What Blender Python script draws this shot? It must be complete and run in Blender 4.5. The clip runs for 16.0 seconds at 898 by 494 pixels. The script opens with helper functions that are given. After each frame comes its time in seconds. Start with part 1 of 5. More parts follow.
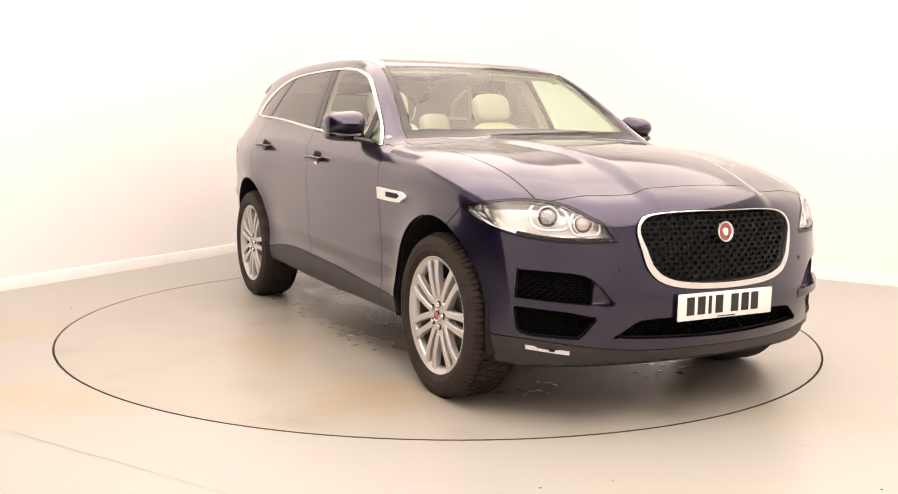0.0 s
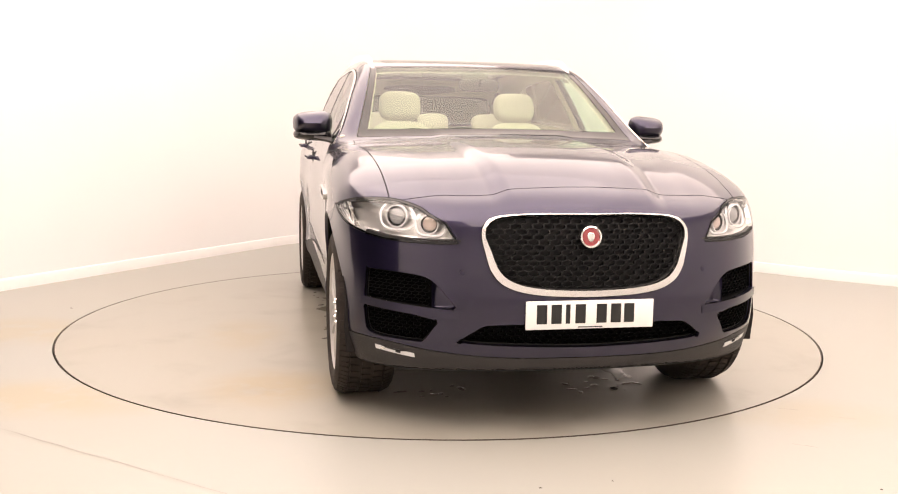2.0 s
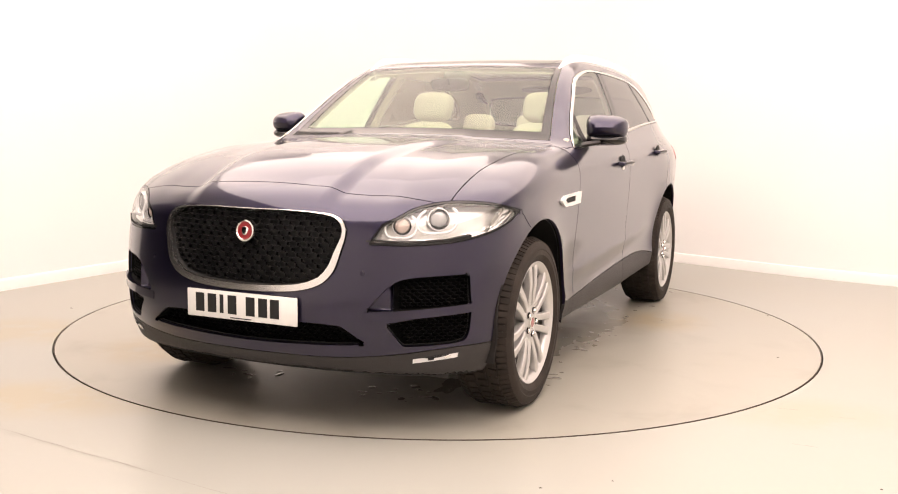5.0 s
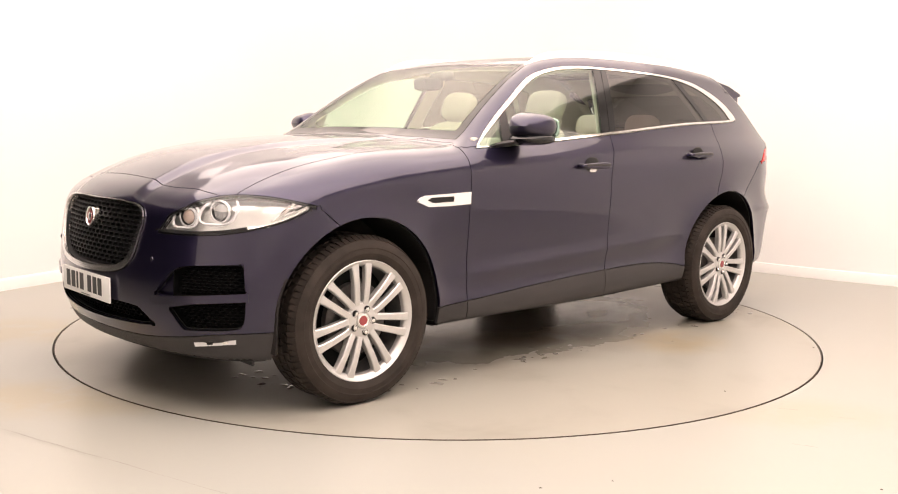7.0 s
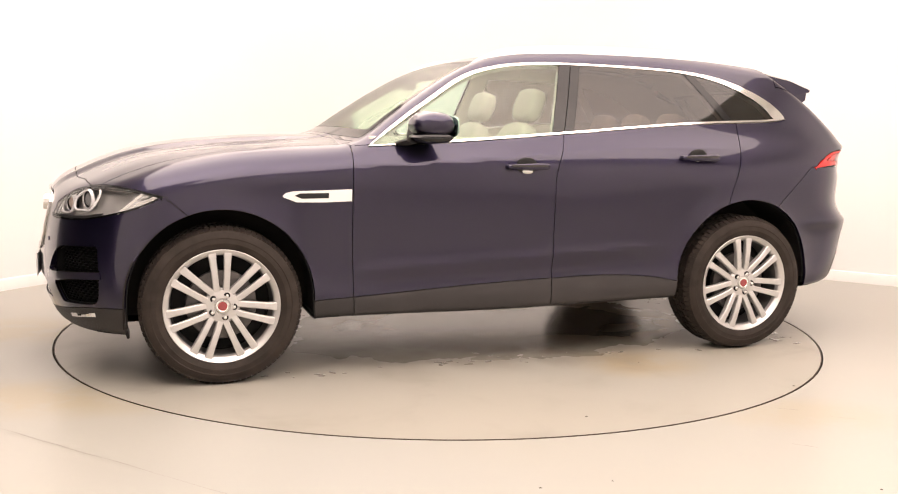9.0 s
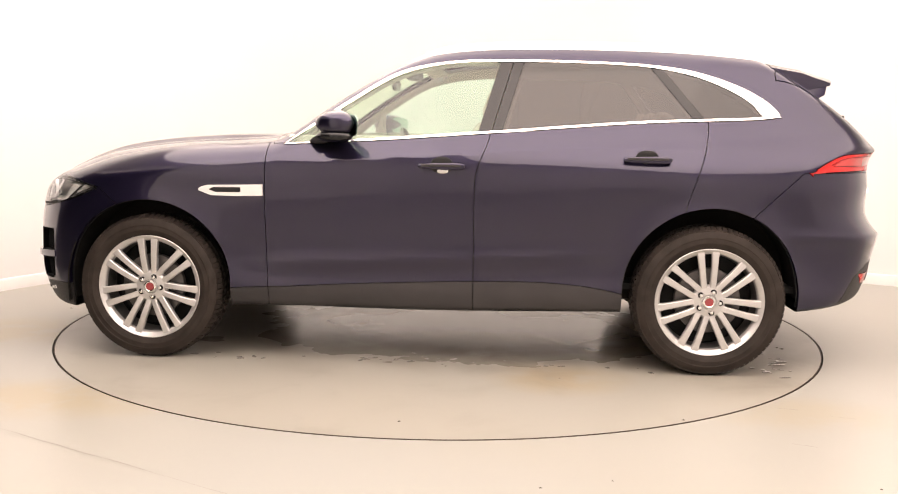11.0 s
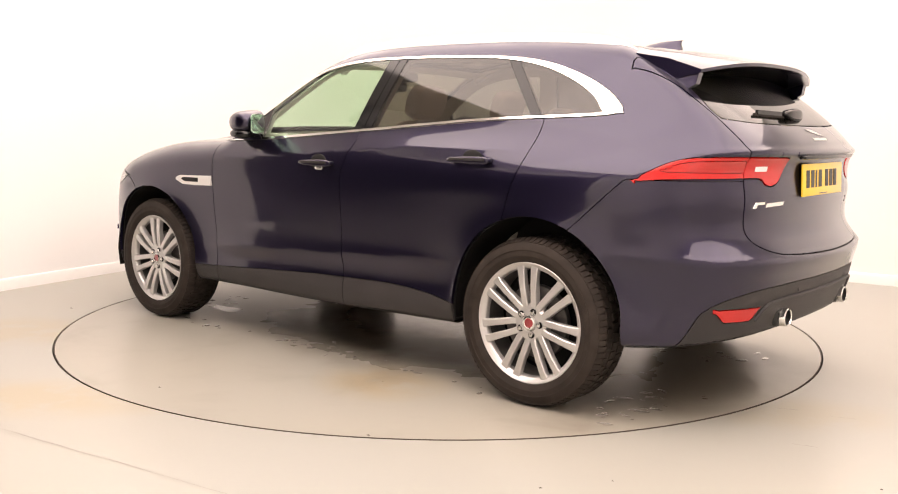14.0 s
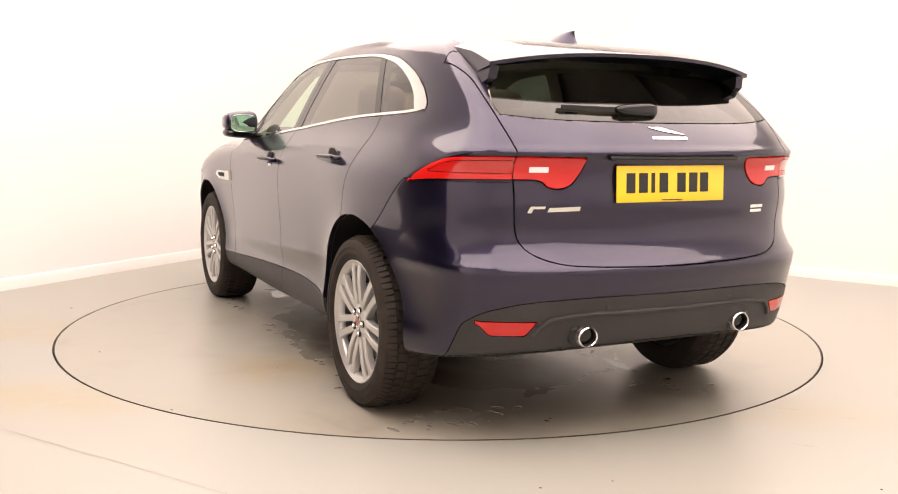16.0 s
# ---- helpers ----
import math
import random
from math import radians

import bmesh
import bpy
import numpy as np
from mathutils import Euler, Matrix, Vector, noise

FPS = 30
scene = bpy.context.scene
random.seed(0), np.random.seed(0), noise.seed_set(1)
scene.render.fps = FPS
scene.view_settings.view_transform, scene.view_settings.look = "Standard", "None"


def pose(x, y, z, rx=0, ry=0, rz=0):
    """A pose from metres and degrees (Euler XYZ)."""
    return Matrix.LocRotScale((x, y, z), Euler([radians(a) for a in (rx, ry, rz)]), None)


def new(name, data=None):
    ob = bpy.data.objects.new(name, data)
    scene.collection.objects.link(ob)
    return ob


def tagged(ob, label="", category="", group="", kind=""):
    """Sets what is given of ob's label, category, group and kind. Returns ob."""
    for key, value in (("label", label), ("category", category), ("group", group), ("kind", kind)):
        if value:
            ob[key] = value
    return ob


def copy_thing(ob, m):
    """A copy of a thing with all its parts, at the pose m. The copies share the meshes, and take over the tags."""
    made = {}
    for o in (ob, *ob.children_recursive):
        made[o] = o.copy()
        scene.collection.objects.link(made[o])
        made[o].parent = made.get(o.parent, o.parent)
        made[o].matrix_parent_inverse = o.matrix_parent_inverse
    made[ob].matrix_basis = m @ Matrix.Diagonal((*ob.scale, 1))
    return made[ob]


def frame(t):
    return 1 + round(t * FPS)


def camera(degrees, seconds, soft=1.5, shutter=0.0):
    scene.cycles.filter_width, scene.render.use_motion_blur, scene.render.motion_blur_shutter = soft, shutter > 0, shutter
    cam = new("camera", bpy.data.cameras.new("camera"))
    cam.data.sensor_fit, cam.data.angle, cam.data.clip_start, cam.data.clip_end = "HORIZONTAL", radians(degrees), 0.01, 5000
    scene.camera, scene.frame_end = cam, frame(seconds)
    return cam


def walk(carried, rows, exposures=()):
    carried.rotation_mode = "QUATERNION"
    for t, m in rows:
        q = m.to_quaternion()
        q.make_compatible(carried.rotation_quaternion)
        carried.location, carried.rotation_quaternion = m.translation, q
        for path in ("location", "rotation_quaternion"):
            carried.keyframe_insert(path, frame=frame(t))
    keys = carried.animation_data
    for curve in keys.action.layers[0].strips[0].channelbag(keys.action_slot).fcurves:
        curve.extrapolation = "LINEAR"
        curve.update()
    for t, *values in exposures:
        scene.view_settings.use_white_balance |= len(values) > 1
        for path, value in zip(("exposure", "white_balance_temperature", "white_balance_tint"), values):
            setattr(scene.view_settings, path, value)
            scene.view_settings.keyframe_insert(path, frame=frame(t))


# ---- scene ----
cam = camera(51.22, 16.0, soft=1.1)
EYE = pose(0, -5.819, 1.2272, 0, 0, -0.514) @ pose(0, 0, 0, -7.335) @ pose(0, 0, 0, 0, -0.841) @ pose(0, 0, 0, 90)
walk(cam, [(0.0, EYE), (16.0, EYE)], exposures=[(0.0, 0.0), (16.0, 0.0)])

# ---- light ----
world = bpy.data.worlds.new("world")
scene.world = world
world.use_nodes = True
world.node_tree.nodes["Background"].inputs[0].default_value = (1.0, 0.9, 0.8, 1)
world.node_tree.nodes["Background"].inputs[1].default_value = 0.05
LAMP_WATTS = 39.5
CEILING_Z = 3.6
WARM = (1.0, 0.843, 0.768)


# ---- materials ----
def material(name, colour, rough=0.5, metal=0.0, coat=0.0, bump=0.0, bump_scale=60.0, vary=0.0, vary_scale=3.0,
             emit=0.0, transmission=0.0, ior=1.5, rough_vary=0.0, specular=0.5):
    m = bpy.data.materials.new(name)
    m.use_nodes = True
    nt = m.node_tree
    b = nt.nodes["Principled BSDF"]
    b.inputs["Base Color"].default_value = (*colour, 1)
    b.inputs["Roughness"].default_value = rough
    b.inputs["Metallic"].default_value = metal
    b.inputs["Coat Weight"].default_value = coat
    b.inputs["Coat Roughness"].default_value = 0.03
    b.inputs["IOR"].default_value = ior
    b.inputs["Specular IOR Level"].default_value = specular
    b.inputs["Transmission Weight"].default_value = transmission
    if emit:
        b.inputs["Emission Color"].default_value = (*colour, 1)
        b.inputs["Emission Strength"].default_value = emit
    co = nt.nodes.new("ShaderNodeTexCoord")
    if vary:
        n = nt.nodes.new("ShaderNodeTexNoise")
        n.inputs["Scale"].default_value = vary_scale
        n.inputs["Detail"].default_value = 6
        nt.links.new(co.outputs["Object"], n.inputs["Vector"])
        r = nt.nodes.new("ShaderNodeValToRGB")
        r.color_ramp.elements[0].position, r.color_ramp.elements[1].position = 0.3, 0.7
        r.color_ramp.elements[0].color = (*[c * (1 - vary) for c in colour], 1)
        r.color_ramp.elements[1].color = (*[min(1, c * (1 + vary)) for c in colour], 1)
        nt.links.new(n.outputs["Fac"], r.inputs["Fac"])
        nt.links.new(r.outputs["Color"], b.inputs["Base Color"])
    if rough_vary:
        n = nt.nodes.new("ShaderNodeTexNoise")
        n.inputs["Scale"].default_value = vary_scale * 4
        n.inputs["Detail"].default_value = 4
        nt.links.new(co.outputs["Object"], n.inputs["Vector"])
        mp = nt.nodes.new("ShaderNodeMapRange")
        mp.inputs["To Min"].default_value = max(0.0, rough - rough_vary)
        mp.inputs["To Max"].default_value = rough + rough_vary
        nt.links.new(n.outputs["Fac"], mp.inputs["Value"])
        nt.links.new(mp.outputs["Result"], b.inputs["Roughness"])
    if bump:
        n = nt.nodes.new("ShaderNodeTexNoise")
        n.inputs["Scale"].default_value = bump_scale
        n.inputs["Detail"].default_value = 3
        nt.links.new(co.outputs["Object"], n.inputs["Vector"])
        bp = nt.nodes.new("ShaderNodeBump")
        bp.inputs["Strength"].default_value = bump
        bp.inputs["Distance"].default_value = 0.002
        nt.links.new(n.outputs["Fac"], bp.inputs["Height"])
        nt.links.new(bp.outputs["Normal"], b.inputs["Normal"])
    return m


def glass_material(name, tint, rough=0.0, sheen=0.075, graze=0.9):
    """A thin pane: clear to a tint, with the gloss of glass."""
    m = bpy.data.materials.new(name)
    m.use_nodes = True
    nt = m.node_tree
    nt.nodes.clear()
    out = nt.nodes.new("ShaderNodeOutputMaterial")
    mix = nt.nodes.new("ShaderNodeMixShader")
    tr = nt.nodes.new("ShaderNodeBsdfTransparent")
    gl = nt.nodes.new("ShaderNodeBsdfGlossy")
    fr = nt.nodes.new("ShaderNodeLayerWeight")
    fr.inputs["Blend"].default_value = 0.5
    power = nt.nodes.new("ShaderNodeMath")
    power.operation, power.inputs[1].default_value = "POWER", 3.8
    gloss = nt.nodes.new("ShaderNodeMath")
    gloss.operation, gloss.inputs[1].default_value, gloss.inputs[2].default_value = "MULTIPLY_ADD", graze, sheen
    nt.links.new(fr.outputs["Facing"], power.inputs[0])
    nt.links.new(power.outputs[0], gloss.inputs[0])
    tr.inputs["Color"].default_value = (*tint, 1)
    gl.inputs["Roughness"].default_value = rough
    nt.links.new(gloss.outputs[0], mix.inputs[0])
    nt.links.new(tr.outputs[0], mix.inputs[1])
    nt.links.new(gl.outputs[0], mix.inputs[2])
    nt.links.new(mix.outputs[0], out.inputs["Surface"])
    return m


def floor_material(name, base, stain, worn, yellow_patches=(), damp_shade=()):
    """Painted resin floor: broad stains, fine scuffs, uneven gloss."""
    m = bpy.data.materials.new(name)
    m.use_nodes = True
    nt = m.node_tree
    b = nt.nodes["Principled BSDF"]
    co = nt.nodes.new("ShaderNodeTexCoord")

    def noise_node(scale, detail, rough=0.55, distort=0.0):
        n = nt.nodes.new("ShaderNodeTexNoise")
        n.inputs["Scale"].default_value, n.inputs["Detail"].default_value = scale, detail
        n.inputs["Roughness"].default_value, n.inputs["Distortion"].default_value = rough, distort
        nt.links.new(co.outputs["Object"], n.inputs["Vector"])
        return n

    def ramp(node, a, z):
        r = nt.nodes.new("ShaderNodeMapRange")
        r.interpolation_type = "SMOOTHSTEP"
        r.inputs["From Min"].default_value, r.inputs["From Max"].default_value = a, z
        nt.links.new(node.outputs["Fac"], r.inputs["Value"])
        return r

    def mixed(fac, a, z, amount=1.0):
        mx = nt.nodes.new("ShaderNodeMix")
        mx.data_type = "RGBA"
        mul = nt.nodes.new("ShaderNodeMath")
        mul.operation = "MULTIPLY"
        mul.inputs[1].default_value = amount
        nt.links.new(fac.outputs["Result"], mul.inputs[0])
        nt.links.new(mul.outputs[0], mx.inputs["Factor"])
        for sock, v in (("A", a), ("B", z)):
            i = [s for s in mx.inputs if s.name == sock and s.type == "RGBA"][0]
            if isinstance(v, tuple):
                i.default_value = (*v, 1)
            else:
                nt.links.new(v, i)
        return [o for o in mx.outputs if o.type == "RGBA"][0]

    c = mixed(ramp(noise_node(0.45, 2, 0.4), 0.25, 0.85), base, stain, 0.4)
    c = mixed(ramp(noise_node(2.2, 2, 0.45), 0.3, 0.8), c, worn, 0.10)
    c = mixed(ramp(noise_node(30, 3), 0.25, 0.9), c, tuple(v * 0.90 for v in base), 0.10)
    # yellowish patches with their own place and size
    for x, y, rx, ry, amount in yellow_patches:
        mp = nt.nodes.new("ShaderNodeMapping")
        mp.vector_type = "TEXTURE"
        mp.inputs["Location"].default_value, mp.inputs["Scale"].default_value = (x, y, 0), (rx, ry, 1)
        nt.links.new(co.outputs["Object"], mp.inputs["Vector"])
        g = nt.nodes.new("ShaderNodeTexGradient")
        g.gradient_type = "SPHERICAL"
        nt.links.new(mp.outputs["Vector"], g.inputs["Vector"])
        mul = nt.nodes.new("ShaderNodeMath")
        mul.operation = "MULTIPLY"
        nt.links.new(g.outputs["Fac"], mul.inputs[0])
        nt.links.new(ramp(noise_node(4.5, 5, 0.6), 0.25, 0.6).outputs["Result"], mul.inputs[1])
        soft = nt.nodes.new("ShaderNodeMapRange")
        soft.inputs["From Max"].default_value = 0.6
        nt.links.new(mul.outputs[0], soft.inputs["Value"])
        c = mixed(soft, c, tuple(v * k for v, k in zip(stain, (0.98, 0.93, 0.82))), amount)
    # wet, dirty, ragged-edged and glossier places where water has run off, with shade under the car painted in
    wet = None
    for x, y, rx, ry, amount in damp_shade:
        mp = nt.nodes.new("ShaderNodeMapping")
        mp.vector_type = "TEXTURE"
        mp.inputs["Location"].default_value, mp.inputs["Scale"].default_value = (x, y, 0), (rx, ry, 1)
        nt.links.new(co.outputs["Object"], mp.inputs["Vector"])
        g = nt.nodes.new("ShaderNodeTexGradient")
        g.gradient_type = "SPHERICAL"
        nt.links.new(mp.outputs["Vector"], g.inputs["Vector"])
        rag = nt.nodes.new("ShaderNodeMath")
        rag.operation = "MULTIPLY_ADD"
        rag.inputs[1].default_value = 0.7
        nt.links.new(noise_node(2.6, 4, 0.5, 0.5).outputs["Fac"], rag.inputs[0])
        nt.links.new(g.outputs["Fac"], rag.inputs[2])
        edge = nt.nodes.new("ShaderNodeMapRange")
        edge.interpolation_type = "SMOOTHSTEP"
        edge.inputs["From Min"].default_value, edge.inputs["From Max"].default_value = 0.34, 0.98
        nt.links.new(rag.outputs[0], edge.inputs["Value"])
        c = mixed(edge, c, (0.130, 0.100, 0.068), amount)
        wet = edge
    nt.links.new(c, b.inputs["Base Color"])
    b.inputs["Roughness"].default_value = 0.32
    if wet:
        gl = nt.nodes.new("ShaderNodeMapRange")
        gl.inputs["To Min"].default_value, gl.inputs["To Max"].default_value = 0.32, 0.20
        nt.links.new(wet.outputs["Result"], gl.inputs["Value"])
        nt.links.new(gl.outputs["Result"], b.inputs["Roughness"])
    b.inputs["Specular IOR Level"].default_value = 0.45
    bp = nt.nodes.new("ShaderNodeBump")
    bp.inputs["Strength"].default_value, bp.inputs["Distance"].default_value = 0.04, 0.002
    nt.links.new(noise_node(90, 2).outputs["Fac"], bp.inputs["Height"])
    nt.links.new(bp.outputs["Normal"], b.inputs["Normal"])
    return m


PAINT = material("navy_metallic_paint", (0.0175, 0.0138, 0.0395), 0.33, 0.85, 1.0, vary=0.10, vary_scale=700)
PAINT.node_tree.nodes["Principled BSDF"].inputs["Coat IOR"].default_value = 1.5
PAINT.node_tree.nodes["Principled BSDF"].inputs["Coat Roughness"].default_value = 0.045
PLASTIC = material("black_plastic", (0.036, 0.033, 0.0335), 0.48, bump=0.35, bump_scale=900, vary=0.12, vary_scale=4, specular=0.3)
GLOSS_BLACK = material("gloss_black", (0.006, 0.006, 0.007), 0.10)
DARK = material("dark_void", (0.008, 0.008, 0.008), 0.8)
LINER = material("arch_liner_felt", (0.020, 0.018, 0.0175), 0.95, bump=0.6, bump_scale=300, specular=0.1)
CHROME = material("chrome", (0.86, 0.85, 0.83), 0.10, 1.0)
SATIN = material("satin_chrome", (0.74, 0.73, 0.72), 0.26, 1.0)
ALLOY = material("silver_alloy", (0.57, 0.56, 0.55), 0.36, 0.6, coat=0.15, vary=0.03, vary_scale=40)
STEEL = material("brake_steel", (0.13, 0.12, 0.115), 0.45, 0.7, vary=0.2, vary_scale=30)
RUBBER = material("tyre_rubber", (0.029, 0.0225, 0.0188), 0.7, vary=0.3, vary_scale=14, bump=0.25, bump_scale=500, specular=0.2)
CLEAR = glass_material("clear_glass", (0.70, 0.84, 0.74))
SCREEN = glass_material("windscreen_glass", (0.76, 0.90, 0.70), sheen=0.10, rough=0.3, graze=0.40)
PRIVACY = glass_material("privacy_glass", (0.15, 0.125, 0.11))
LENS = glass_material("lamp_lens", (0.93, 0.93, 0.93))
REAR_GLASS = glass_material("rear_privacy_glass", (0.055, 0.06, 0.05))
ROOF_GLASS = glass_material("roof_glass", (0.42, 0.42, 0.40))
HOUSING = material("lamp_housing_silver", (0.88, 0.87, 0.85), 0.28, 0.75)
# alloy of the inner rim, darkened to paint in the shade there
BARREL = material("rim_barrel_shade", (0.16, 0.155, 0.15), 0.45, 0.6, vary=0.2, vary_scale=20)
PROJECTOR = material("projector_glass", (0.34, 0.34, 0.35), 0.05, 0.3, coat=1.0)
GRILLE_BLACK = material("grille_black", (0.005, 0.005, 0.0055), 0.4, specular=0.2)
INTAKE_BLACK = material("intake_black", (0.0028, 0.0028, 0.003), 0.7, specular=0.08)
RED_LENS = material("red_lens", (0.50, 0.007, 0.006), 0.25, coat=0.4)
RED_DEEP = material("deep_red_lens", (0.45, 0.010, 0.008), 0.2, coat=1.0)
AMBER = material("amber_reflector", (0.62, 0.50, 0.44), 0.3, coat=0.6)
WHITE_LENS = material("white_lens", (0.75, 0.75, 0.76), 0.2, coat=1.0)
LEATHER = material("cream_leather", (0.62, 0.575, 0.49), 0.5, bump=0.12, bump_scale=420, vary=0.05, vary_scale=8)
HEADLINER = material("cream_headliner", (0.66, 0.62, 0.53), 0.9, bump=0.3, bump_scale=400)
DASH = material("dashboard_vinyl", (0.10, 0.095, 0.085), 0.6, bump=0.4, bump_scale=350)
PLATE_WHITE = material("plate_white", (0.80, 0.80, 0.78), 0.35, coat=0.5)
PLATE_YELLOW = material("plate_yellow", (0.86, 0.56, 0.012), 0.35, coat=0.5)
INK = material("plate_ink", (0.01, 0.01, 0.01), 0.4)
RAIL = material("silver_rail", (0.80, 0.79, 0.78), 0.4, 0.1, coat=0.5)
BADGE_RED = material("badge_red", (0.26, 0.025, 0.03), 0.3, coat=1.0)
MIRROR = material("mirror", (0.36, 0.50, 0.42), 0.02, 1.0)
WALL = material("white_wall_paint", (0.82, 0.815, 0.805), 0.62, vary=0.012, vary_scale=0.8, bump=0.05, bump_scale=90)
SKIRT = material("white_gloss_skirting", (0.84, 0.83, 0.81), 0.35, vary=0.02, vary_scale=3)
FLOOR = floor_material("resin_floor", (0.345, 0.346, 0.316), (0.365, 0.335, 0.258), (0.385, 0.383, 0.352), ((-2.5, -0.4, 0.9, 0.45, 0.7), (-1.9, -1.75, 1.0, 0.36, 0.8), (1.6, -1.85, 0.5, 0.3, 0.5)))
# final ellipses: wet ground, darkened to carry the shade beneath the car
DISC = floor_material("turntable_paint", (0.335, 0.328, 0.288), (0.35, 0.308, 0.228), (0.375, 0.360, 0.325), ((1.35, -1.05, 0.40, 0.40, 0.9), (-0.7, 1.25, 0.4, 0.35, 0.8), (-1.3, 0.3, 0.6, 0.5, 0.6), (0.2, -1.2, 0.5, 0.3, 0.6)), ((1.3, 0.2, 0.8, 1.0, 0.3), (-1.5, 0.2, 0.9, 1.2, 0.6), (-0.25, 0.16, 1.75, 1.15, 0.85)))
WATER = material("wet_floor", (0.29, 0.272, 0.24), 0.14, vary=0.12, vary_scale=9)
DROPS = material("water_drops", (0.30, 0.28, 0.25), 0.04, specular=1.0, coat=1.0)
SCRATCH = material("scratched_paint", (0.295, 0.275, 0.245), 0.5, vary=0.1, vary_scale=20)
GAP = material("joint_dark", (0.060, 0.045, 0.032), 0.7, vary=0.2, vary_scale=8)
ANNEX = material("workshop_wall", (0.032, 0.032, 0.036), 0.8, vary=0.3, vary_scale=1.2)
ANNEX_FLOOR = material("workshop_floor", (0.16, 0.15, 0.14), 0.5, vary=0.2, vary_scale=1.5)
LIGHT_PANELS = {p: material("light_diffuser", WARM, 0.5, emit=2.3 * p) for p in (1.0, 0.86, 0.62, 0.5)}
CEIL = material("white_ceiling", (0.80, 0.79, 0.76), 0.8, vary=0.01, vary_scale=1)


# ---- building helpers ----
def mesh_object(name, verts, faces, mat, parent=None, label="", smooth=False, normals=None):
    me = bpy.data.meshes.new(name)
    me.from_pydata([tuple(v) for v in verts], [], [tuple(int(i) for i in f) for f in faces])
    me.materials.append(mat)
    if smooth:
        me.shade_smooth()
    if normals is not None:
        me.normals_split_custom_set_from_vertices([tuple(n) for n in normals])
    ob = new(name, me)
    if parent is not None:
        ob.parent = parent
    return tagged(ob, label)


def part(name, bm, mat, parent=None, label="", smooth=True, angle=35):
    """One bmesh as one mesh object under a thing or a part."""
    me = bpy.data.meshes.new(name)
    bmesh.ops.recalc_face_normals(bm, faces=bm.faces)
    bm.to_mesh(me)
    bm.free()
    me.materials.append(mat)
    if smooth:
        me.shade_smooth()
        me.set_sharp_from_angle(angle=radians(angle))
    ob = new(name, me)
    if parent is not None:
        ob.parent = parent
    return tagged(ob, label)


def box(size, at=(0, 0, 0), bevel=0.0, segments=2, turn=None, bm=None):
    bm = bm or bmesh.new()
    m = Matrix.Translation(at) @ (turn or Matrix()) @ Matrix.Diagonal((*size, 1))
    made = bmesh.ops.create_cube(bm, size=1, matrix=m)["verts"]
    if bevel:
        edges = list({e for v in made for e in v.link_edges})
        bmesh.ops.bevel(bm, geom=edges, offset=bevel, segments=segments, affect="EDGES", profile=0.5)
    return bm


def lathe(profile, n=48, bm=None, m=None):
    """Turns (radius, y) pairs round the y axis."""
    bm = bm or bmesh.new()
    m = m or Matrix()
    rings = []
    for r, y in profile:
        rings.append([bm.verts.new(m @ Vector((r * math.cos(2 * math.pi * k / n), y, r * math.sin(2 * math.pi * k / n)))) for k in range(n)])
    for a, b in zip(rings, rings[1:]):
        for k in range(n):
            bm.faces.new((a[k], a[(k + 1) % n], b[(k + 1) % n], b[k]))
    return bm


def sweep(path, section, closed=False, bm=None, up=Vector((0, 0, 1))):
    """Carries a section of (side, up) pairs along a path of points."""
    bm = bm or bmesh.new()
    path = [Vector(p) for p in path]
    rings, n = [], len(path)
    for i, p in enumerate(path):
        a = path[(i - 1) % n] if closed or i else path[0]
        b = path[(i + 1) % n] if closed or i < n - 1 else path[-1]
        t = (b - a).normalized()
        side = t.cross(up).normalized()
        u = side.cross(t)
        rings.append([bm.verts.new(p + side * s + u * v) for s, v in section])
    k = len(section)
    for i in range(n if closed else n - 1):
        a, b = rings[i], rings[(i + 1) % n]
        for j in range(k):
            bm.faces.new((a[j], a[(j + 1) % k], b[(j + 1) % k], b[j]))
    if not closed:
        bm.faces.new(rings[0])
        bm.faces.new(rings[-1])
    return bm


def round_section(r, n=8):
    return [(r * math.cos(2 * math.pi * k / n), r * math.sin(2 * math.pi * k / n)) for k in range(n)]


# ---- the room ----
def slab(name, pts, z0, z1, mat, label, kind="structure", category=""):
    bm = bmesh.new()
    lo = [bm.verts.new((x, y, z0)) for x, y in pts]
    hi = [bm.verts.new((x, y, z1)) for x, y in pts]
    n = len(pts)
    bm.faces.new(lo[::-1])
    bm.faces.new(hi)
    for k in range(n):
        bm.faces.new((lo[k], lo[(k + 1) % n], hi[(k + 1) % n], hi[k]))
    return tagged(part(name, bm, mat, smooth=False), label, category, "", kind)


def wall(name, a, b, mat, label, height=CEILING_Z, thick=0.12):
    a, b = Vector((*a, 0)), Vector((*b, 0))
    t = (b - a).normalized()
    out = Vector((t.y, -t.x, 0)) * thick
    return slab(name, [(a.x, a.y), (b.x, b.y), (b.x + out.x, b.y + out.y), (a.x + out.x, a.y + out.y)], 0, height, mat, label)


RING_R = 2.253
